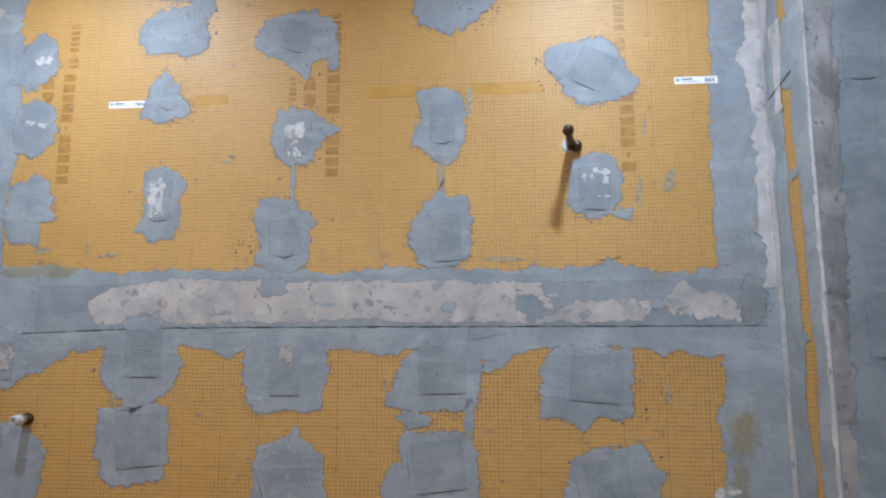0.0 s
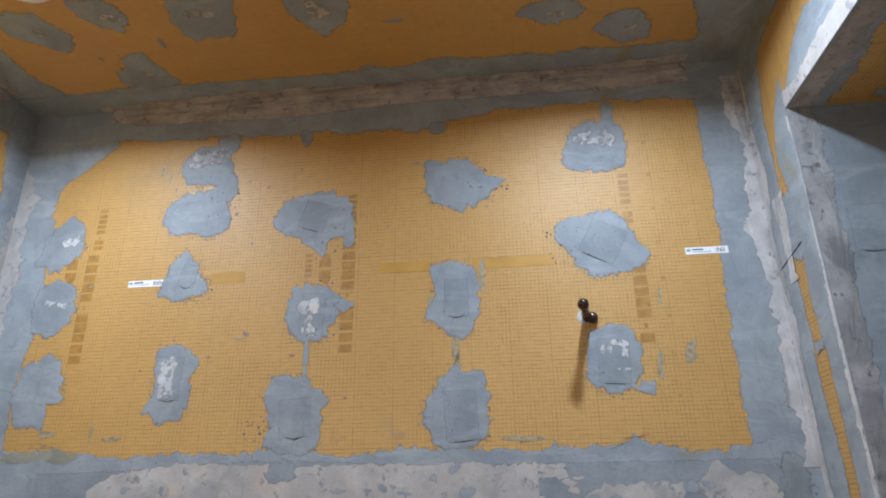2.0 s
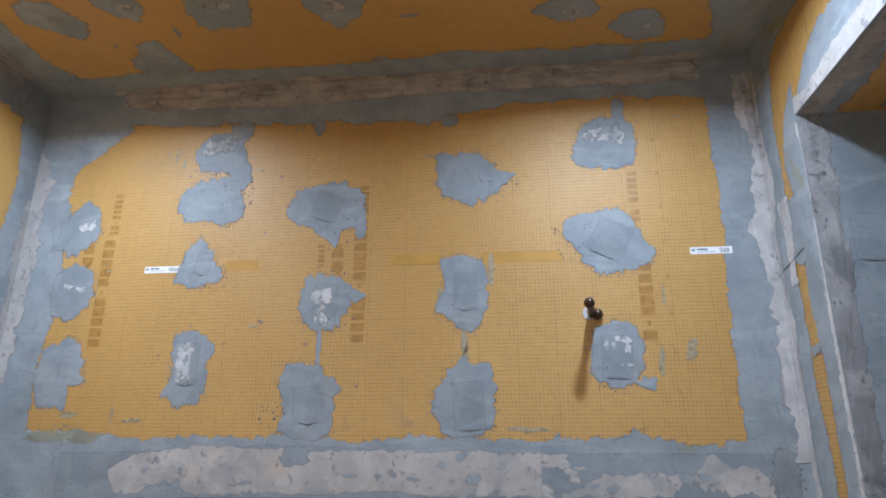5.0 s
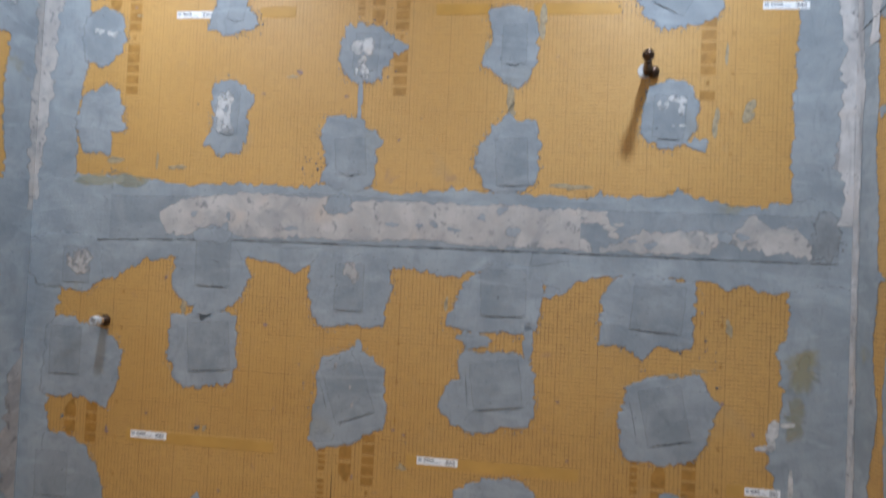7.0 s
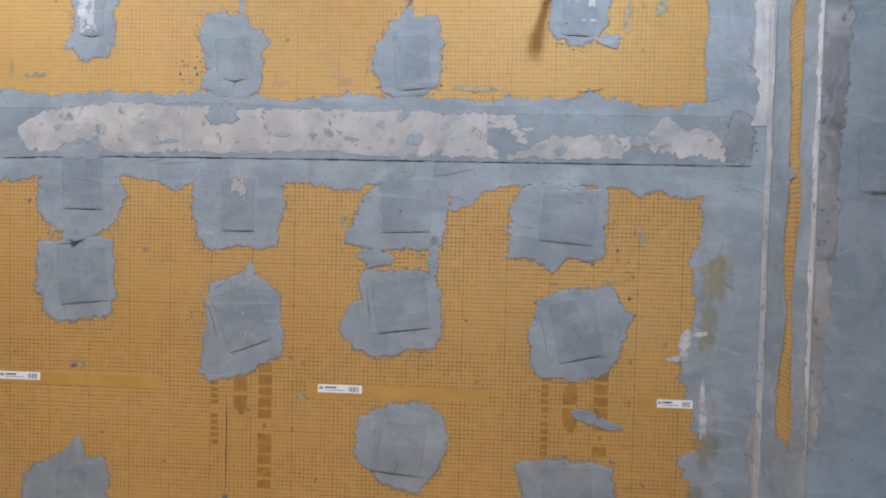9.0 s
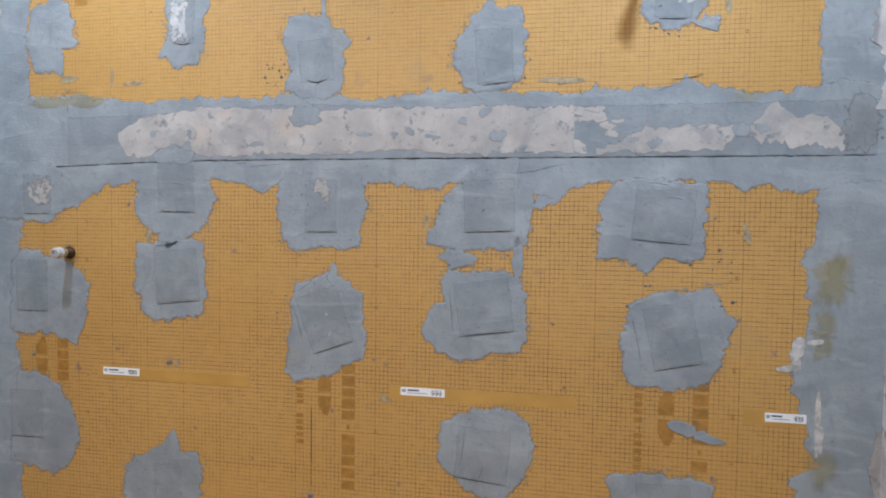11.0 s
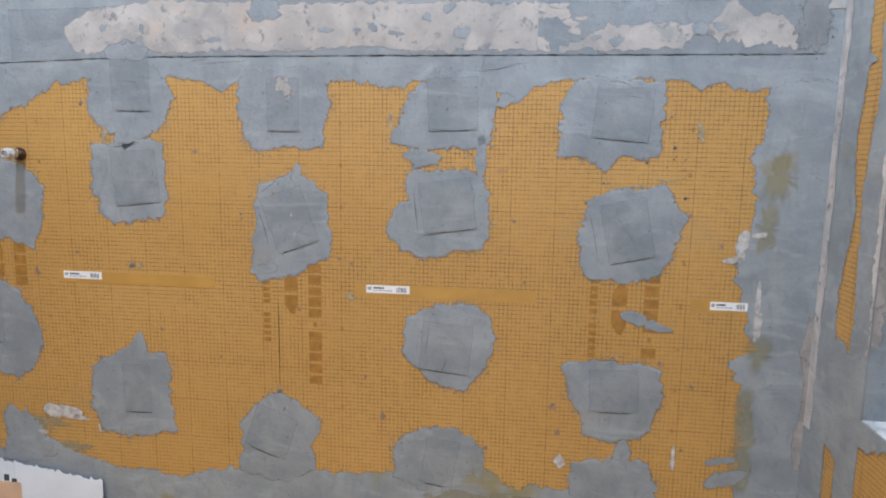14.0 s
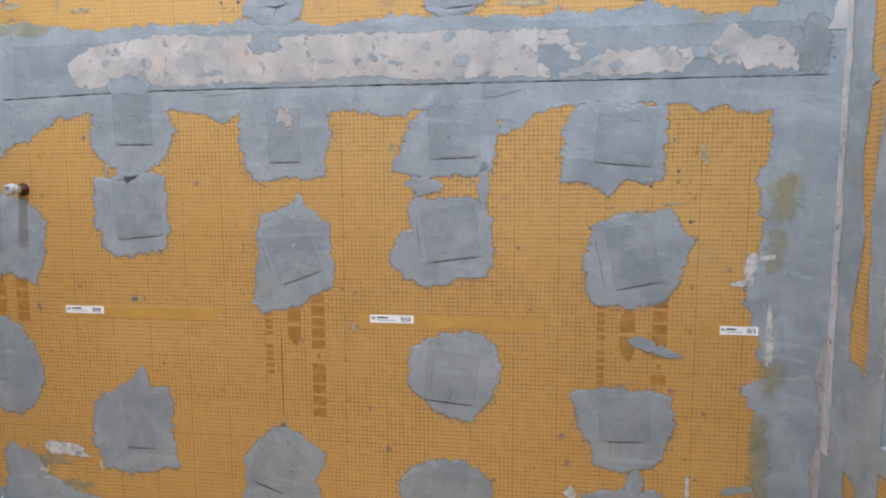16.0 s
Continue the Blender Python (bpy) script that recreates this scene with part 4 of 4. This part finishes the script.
for u, v in ((0.402, 0.853), (0.780, 0.548), (0.005, 0.853)):
    skim(NORTH, u, v, 0.006, 0.0035, 2.0, [(40, 0.8, 12), (220, 0.8, 12)], CRUMB, "screw_hole", 0.0008, 0.3, 40)
for i in range(56):
    u, v = rng.uniform(0.1, 1.84), rng.choice((rng.uniform(0.42, 1.25), rng.uniform(0.42, 1.25), rng.uniform(1.55, 2.38)))
    a = rng.uniform(0.002, 0.0065)
    skim(NORTH, u, v, a, a * rng.uniform(0.4, 1.4), 2.0, [(rng.uniform(0, 360), 0.7, 20)], SCUFF, "scuff_mark", 0.00055, 0.4, 28)


# ---- stickers and clear tape strips ----
def sticker(u0, u1, v, tall, slope):
    st = tagged(new("barcode_sticker"), "small white barcode sticker on orange board", "sticker", "board stickers")
    hold = Face(NORTH.put, st)
    slip(hold, u0, v - tall / 2, u1, v + tall / 2, 0.0010, LABEL, "paper")
    w = u1 - u0
    for i in range(9):
        x = u0 + w * (0.70 + 0.026 * i)
        slip(hold, x, v - tall * 0.32, x + w * (0.016 if i % 3 else 0.008), v + tall * 0.30, 0.0012, INK, "barcode_bar")
    slip(hold, u0 + w * 0.03, v - tall * 0.1, u0 + w * 0.12, v + tall * 0.28, 0.0012, GREYINK, "print_bar")
    slip(hold, u0 + w * 0.16, v + tall * 0.06, u0 + w * 0.42, v + tall * 0.26, 0.0012, INK, "print_bar")
    slip(hold, u0 + w * 0.16, v - tall * 0.22, u0 + w * 0.60, v - tall * 0.12, 0.0012, GREYINK, "print_bar")
    return st


for u0, u1, v in ((0.213, 0.317, 0.823), (1.002, 1.107, 0.819), (1.792, 1.872, 0.813), (0.279, 0.384, 1.970), (1.799, 1.905, 1.979)):
    sticker(u0, u1, v, 0.019, 0)
for u0, u1, v in ((0.20, 0.62, 0.818), (0.975, 1.406, 0.816), (1.75, 1.86, 0.812), (1.00, 1.14, 1.978), (1.25, 1.467, 1.976), (0.385, 0.40, 1.97), (0.52, 0.62, 1.975)):
    slip(NORTH, u0, v - 0.015, u1, v + 0.015, 0.0005, STRIP, "tape_strip")

# ---- pipe ends ----
def pipe_stub():
    """Dark bronze shower outlet: threaded pipe, waist and ball end, leaning a little, in a rough hole."""
    ob = tagged(new("shower_pipe_stub"), "dark bronze shower pipe stub standing out of the board", "pipe")
    ob.location = (1.535, 0, 1.815)
    ax = Vector((-0.022, -0.135, 0.004)).normalized().to_track_quat("Z", "Y").to_matrix().to_4x4()
    rough = [(0.0105, -0.01)]
    for i in range(9):
        rough += [(0.0100, 0.002 + i * 0.005), (0.0112, 0.0045 + i * 0.005)]
    part("pipe", lathe(rough + [(0.0098, 0.06), (0.0082, 0.080), (0.0080, 0.098)], 24, ax), BRONZE, ob, smooth=True)
    part("ball_end", lathe([(0.0080, 0.098), (0.0098, 0.104), (0.0128, 0.111), (0.0138, 0.119), (0.0126, 0.127), (0.0085, 0.133), (0.003, 0.135)], 24, ax), BRONZE, ob, "dark bronze ball end", True)
    part("elbow", lathe([(0.0125, -0.003), (0.0135, 0.004), (0.0135, 0.014), (0.0105, 0.019), (0.004, 0.021)], 20, Matrix.Translation((0.014, 0, -0.002)) @ ax), BRONZE, ob, smooth=True)
    part("hole_edge", lathe([(0.019, -0.0006), (0.018, 0.0014), (0.0125, 0.0020), (0.0105, 0.0010)], 22, Matrix.Translation((-0.006, 0, 0.003)) @ pose(0, 0, 0, 90)), WHITE_F, ob, "torn white foam round the hole")
    return ob


def water_cap():
    """Small outlet with a white plastic cap and a steel collar."""
    ob = tagged(new("capped_pipe_stub"), "short pipe stub with a white plastic cap", "pipe")
    ob.location = (0.118, 0, 1.124)
    ax = Vector((0.0, -1, 0.03)).normalized().to_track_quat("Z", "Y").to_matrix().to_4x4()
    part("collar", lathe([(0.016, -0.004), (0.0165, 0.004), (0.012, 0.010), (0.0115, 0.020)], 20, ax), BRONZE, ob, "dark collar at the wall", True)
    part("thread", lathe([(0.0105, 0.018), (0.0115, 0.021), (0.0105, 0.024), (0.0115, 0.027), (0.0105, 0.030)], 20, ax), STEEL, ob, smooth=True)
    part("cap", lathe([(0.0105, 0.029), (0.0140, 0.031), (0.0145, 0.036), (0.0120, 0.0375), (0.0120, 0.040), (0.0138, 0.042), (0.0132, 0.050), (0.0085, 0.052), (0.0080, 0.047), (0.002, 0.047)], 9, ax), CHROME, ob, "white plastic cap")
    return ob


pipe_stub()
water_cap()

# ---- ceiling bands ----
band(TOP, 0, XL, XR, edge(-0.107, [(1.19, -0.026, 0.05), (0.75, 0.011, 0.2), (0.23, -0.01, 0.05)]), 0.0, 0.0015)
band(TOP, 1, YS, 0.0, XL, edge(0.003, [(-0.1, 0.044, 0.04), (-0.5, 0.016, 0.05), (-1.0, 0.02, 0.2)]), 0.0006)
band(TOP, 1, YS, 0.0, edge(1.867, [(-0.12, 0.016, 0.025), (-0.27, -0.017, 0.05), (-0.8, 0.01, 0.2)]), XR, 0.0014)
band(TOP, 0, 0.10, 1.88, edge(-0.034, [(0.2, 0.006, 0.1), (0.6, -0.012, 0.2), (1.3, 0.012, 0.2), (1.8, -0.014, 0.1)]), -0.004, 0.0023, CREASED, "corner_tape", 0.8)
band(TOP, 0, 0.575, 1.80, edge(-0.030, [(0.9, 0.006, 0.08), (1.25, -0.006, 0.1)]), -0.003, 0.0040, CREASED, "tape_overlap", 0.4)
band(TOP, 1, -1.9, -0.12, XL + 0.004, edge(-0.085, [(-0.4, 0.012, 0.1), (-0.9, -0.01, 0.2)]), 0.0022, FLEECE_D, "corner_tape", 1.4)
for u, v, a, b in ((0.34, -0.165, 0.012, 0.012), (0.15, -0.37, 0.012, 0.016), (0.37, -0.40, 0.022, 0.014), (0.60, -0.38, 0.034, 0.010), (0.90, -0.36, 0.022, 0.034), (1.50, -0.26, 0.02, 0.01), (1.70, -0.18, 0.022, 0.012)):
    skim(TOP, u, v, a, b, 2.0, [(30, 0.5, 20), (210, 0.5, 20)], FLEECE, "exposed_fleece", 0.0024, 1.3, 60)
for u, v, a, b in ((0.45, -0.29, 0.006, 0.03), (1.08, -0.29, 0.03, 0.006), (0.25, -0.25, 0.004, 0.004), (1.19, -0.09, 0.03, 0.012), (0.97, -0.11, 0.02, 0.008)):
    skim(TOP, u, v, a, b, 2.0, [(30, 0.5, 20)], SKIM_B, "mortar_smear", 0.002, 0.6, 50)
for u, v in ((0.2, -0.95), (0.65, -0.85), (1.1, -0.9), (1.5, -0.8), (0.35, -1.4), (0.9, -1.35), (1.5, -1.4)):
    skim(TOP, u, v, 0.09, 0.085, 2.5, [(rng.uniform(0, 360), 0.3, 16), (rng.uniform(0, 360), -0.2, 20)])

# ---- left wall ----
band(WEST, 1, ZF, ZC, edge(-0.090, [(2.42, -0.016, 0.06), (2.25, 0.014, 0.08), (1.75, -0.03, 0.15), (1.2, -0.02, 0.3)]), 0.0, 0.0015)
band(WEST, 0, YS, 0.0, edge(2.435, [(-0.38, -0.022, 0.08), (-0.9, 0.012, 0.2)]), ZC, 0.0008)
band(WEST, 0, YS, 0.0, edge(1.30, [(-0.5, 0.03, 0.1)]), edge(1.50, [(-0.4, 0.02, 0.1)]), 0.0017)
band(WEST, 0, YS, 0.0, ZF, edge(0.34, [(-0.5, 0.03, 0.1)]), 0.0018)
skim(WEST, -0.305, 2.26, 0.078, 0.088, 2.5, [(20, 0.2, 20), (200, 0.2, 30)])
skim(WEST, -0.21, 1.985, 0.14, 0.10, 2.6, [(30, 0.15, 20), (320, 0.2, 20)])
for v in (1.70, 1.10, 0.75, 0.5):
    skim(WEST, -0.36, v, 0.09, 0.10, 2.6, [(rng.uniform(0, 360), 0.25, 20)])
skim(WEST, -0.17, 2.02, 0.055, 0.040, 2.0, [(330, 0.5, 16), (300, 0.4, 10), (270, 0.4, 10)], WHITE_F, "exposed_fleece", 0.0024, 2.0)
band(WEST, 1, 1.42, 2.20, edge(-0.020, [(2.0, -0.012, 0.1), (1.7, -0.014, 0.06), (1.5, -0.006, 0.05)]), -0.003, 0.0024, FLEECE, "corner_tape", 1.5)
band(WEST, 1, 0.30, 1.06, edge(-0.050, [(1.03, 0.03, 0.03), (0.8, -0.015, 0.1), (0.5, 0.01, 0.1)]), -0.006, 0.0024, FLEECE_D, "corner_tape", 1.8)
band(WEST, 0, -1.9, -0.13, edge(2.500, [(-0.4, 0.01, 0.1)]), ZC - 0.004, 0.0023, FLEECE_D, "corner_tape", 1.4)

# ---- right wall beside the recess: two bands leave slivers of board bare ----
in_edge = edge(-0.108, [(2.52, -0.17, 0.04), (2.40, -0.022, 0.05), (1.87, 0.012, 0.1), (1.02, -0.02, 0.05), (1.34, -0.010, 0.1), (1.62, 0.011, 0.05), (1.18, 0.008, 0.03), (0.86, 0.012, 0.05)])
band(EAST, 1, ZF, ZC, in_edge, 0.0, 0.0015, size=0.5)
band(EAST, 1, ZF, 2.33, YJ, edge(-0.152, [(2.36, -0.09, 0.05), (2.15, 0.024, 0.05), (1.82, 0.016, 0.08), (1.27, -0.014, 0.05), (1.08, 0.009, 0.05), (0.82, -0.011, 0.05)]), 0.0013, size=0.5)
skim(EAST, -0.135, 1.985, 0.06, 0.085, 2.5, [])
band(EAST, 0, YJ, 0.0, edge(0.535, [(-0.2, -0.03, 0.03), (-0.1, 0.015, 0.03)]), edge(0.772, [(-0.13, 0.02, 0.02), (-0.16, -0.012, 0.02)]), 0.0017)
skim(EAST, -0.12, 1.33, 0.02, 0.012, 2.0, [])
band(EAST, 0, YS, YJ, ZH, edge(2.385, [(-0.23, -0.11, 0.06), (-0.7, -0.02, 0.1)]), 0.0014)
band(EAST, 0, YS, YJ, ZH, edge(2.292, [(-0.3, -0.02, 0.05), (-0.6, 0.012, 0.1)]), 0.0024, FLEECE, "edge_tape", 0.8, label="pale tape along the recess head")
band(EAST, 0, YS, 0, edge(2.46, [(-0.3, 0.02, 0.08)]), ZC, 0.0017)
band(EAST, 0, YS, YJ, edge(0.60, [(-0.35, 0.03, 0.05)]), ZS, 0.0019)
band(EAST, 0, YS, -0.02, ZF, edge(0.36, [(-0.3, 0.05, 0.05)]), 0.0016)
band(EAST, 1, 0.55, 2.50, edge(-0.034, [(2.15, -0.022, 0.06), (1.9, 0.004, 0.05), (1.75, -0.012, 0.06), (0.8, -0.006, 0.2)]), -0.003, 0.0023, STREAKED, "corner_tape", 0.7, label="pale corner tape with a torn edge")
band(EAST, 1, 1.86, 2.08, edge(-0.118, [(1.9, 0.02, 0.03)]), edge(-0.048, [(1.95, -0.02, 0.05)]), 0.0026, STREAKED, "exposed_tape", 1.0)
band(EAST, 1, 0.78, 2.22, YJ, edge(-0.213, [(2.05, -0.010, 0.12), (1.82, -0.006, 0.04), (1.45, 0.004, 0.1), (1.2, 0.006, 0.1), (0.82, -0.008, 0.05)]), 0.0022, STREAKED, "edge_tape", 0.9, label="pale streaked tape along the recess edge")
skim(EAST, -0.126, 1.697, 0.024, 0.013, 2.2, [(150, 0.3, 20)])
sheet(EAST, "open_joint", [(-0.020, 1.9085), (-0.156, 1.9300), (-0.1562, 1.9311), (-0.0198, 1.9095)], 0.0031, CRACK, 0.0001)
sheet(EAST, "open_joint", [(-0.037, 0.82), (-0.0355, 1.80), (-0.0345, 1.80), (-0.0362, 0.82)], 0.0015, CRACK, 0.00005)

# ---- recess ----
slip(JAMB, XR, ZS, XN, ZH, 0.0014, PLATE, "mortar_coat")
band(JAMB, 1, 1.16, ZH - 0.004, XR, edge(2.066, [(2.15, 0.014, 0.06), (1.9, 0.010, 0.06), (1.3, -0.012, 0.12)]), 0.0018, GRITTY, "edge_tape", 0.9, label="dark gritty edge tape on the jamb")
band(JAMB, 1, 0.80, 1.157, XR, edge(2.036, [(1.05, 0.012, 0.05)]), 0.0018, FLEECE_D, "edge_tape", 1.2)
plate(JAMB, 2.125, 1.93, 0.08, 0.11, 0, 0.0019, PLATE, "membrane_square", 0.6, 0.002)
plate(JAMB, 2.13, 1.35, 0.09, 0.12, 0, 0.0022, PLATE, "membrane_square", 0.5)
skim(JAMB, 2.19, 1.35, 0.03, 0.012, 2.0, [(20, 0.4, 20)], FLEECE, "exposed_fleece", 0.003, 1.2)
band(HEAD, 1, YN, YJ, XR, edge(2.10, [(-0.35, 0.012, 0.05), (-0.6, -0.01, 0.1)]), 0.0016, SKIM)
band(HEAD, 1, YN, YJ - 0.004, XR + 0.006, edge(2.075, [(-0.32, -0.012, 0.05), (-0.45, 0.008, 0.05)]), 0.0025, FLEECE_D, "edge_tape", 1.4)
skim(HEAD, 2.21, -0.27, 0.02, 0.014, 2.0, [(60, 0.3, 20)])
skim(HEAD, 2.19, -0.48, 0.014, 0.02, 2.0, [])
slip(BACK, YN, ZS, YJ, ZH, 0.0016, SKIM, "mortar_coat")
slip(SILL, XR, YN, XN, YJ, 0.0016, WHITE_F, "sill_fleece", "white fleece laid on the sill")


# ---- torn paper at the foot of the wall ----
def torn_paper():
    """White printed sheet standing against the foot of the wall, torn along its upper edge."""
    ob = tagged(new("torn_paper_sheet"), "white torn paper sheet with tan and pink print, leaning on wall", "paper")
    top = [(-0.115, 0.31)]
    while top[-1][0] < 0.29:
        u = top[-1][0] + rng.uniform(0.004, 0.010)
        top.append((u, 0.312 - 0.10 * max(0, u) ** 1.0 * 1.3 + rng.uniform(-0.006, 0.006)))
    hold = Face(lambda u, v, h: Vector((u, -0.012 - 0.035 * max(0.0, 0.3 - v) - h, v)), ob)
    foot = [(u, ZF) for u, v in reversed(top)]
    solid(hold, "paper", [hold.put(u, v, 0.0) for u, v in top + foot], [hold.put(u, v, 0.0012) for u, v in top + foot], "strip", PAPER)
    slip(hold, -0.10, ZF + 0.02, 0.055, 0.250, 0.0016, CARTON, "print_panel", "tan printed panel")
    for i in range(2):
        slip(hold, 0.005 + i * 0.022, 0.252 - i * 0.002, 0.020 + i * 0.022, 0.270 - 0.010 * i, 0.0018, INK, "print_bar")
    slip(hold, 0.15, ZF + 0.04, 0.185, 0.205, 0.0016, PINK, "print_bar")
    slip(hold, 0.245, ZF + 0.04, 0.258, 0.190, 0.0016, GREYINK, "print_bar")


torn_paper()
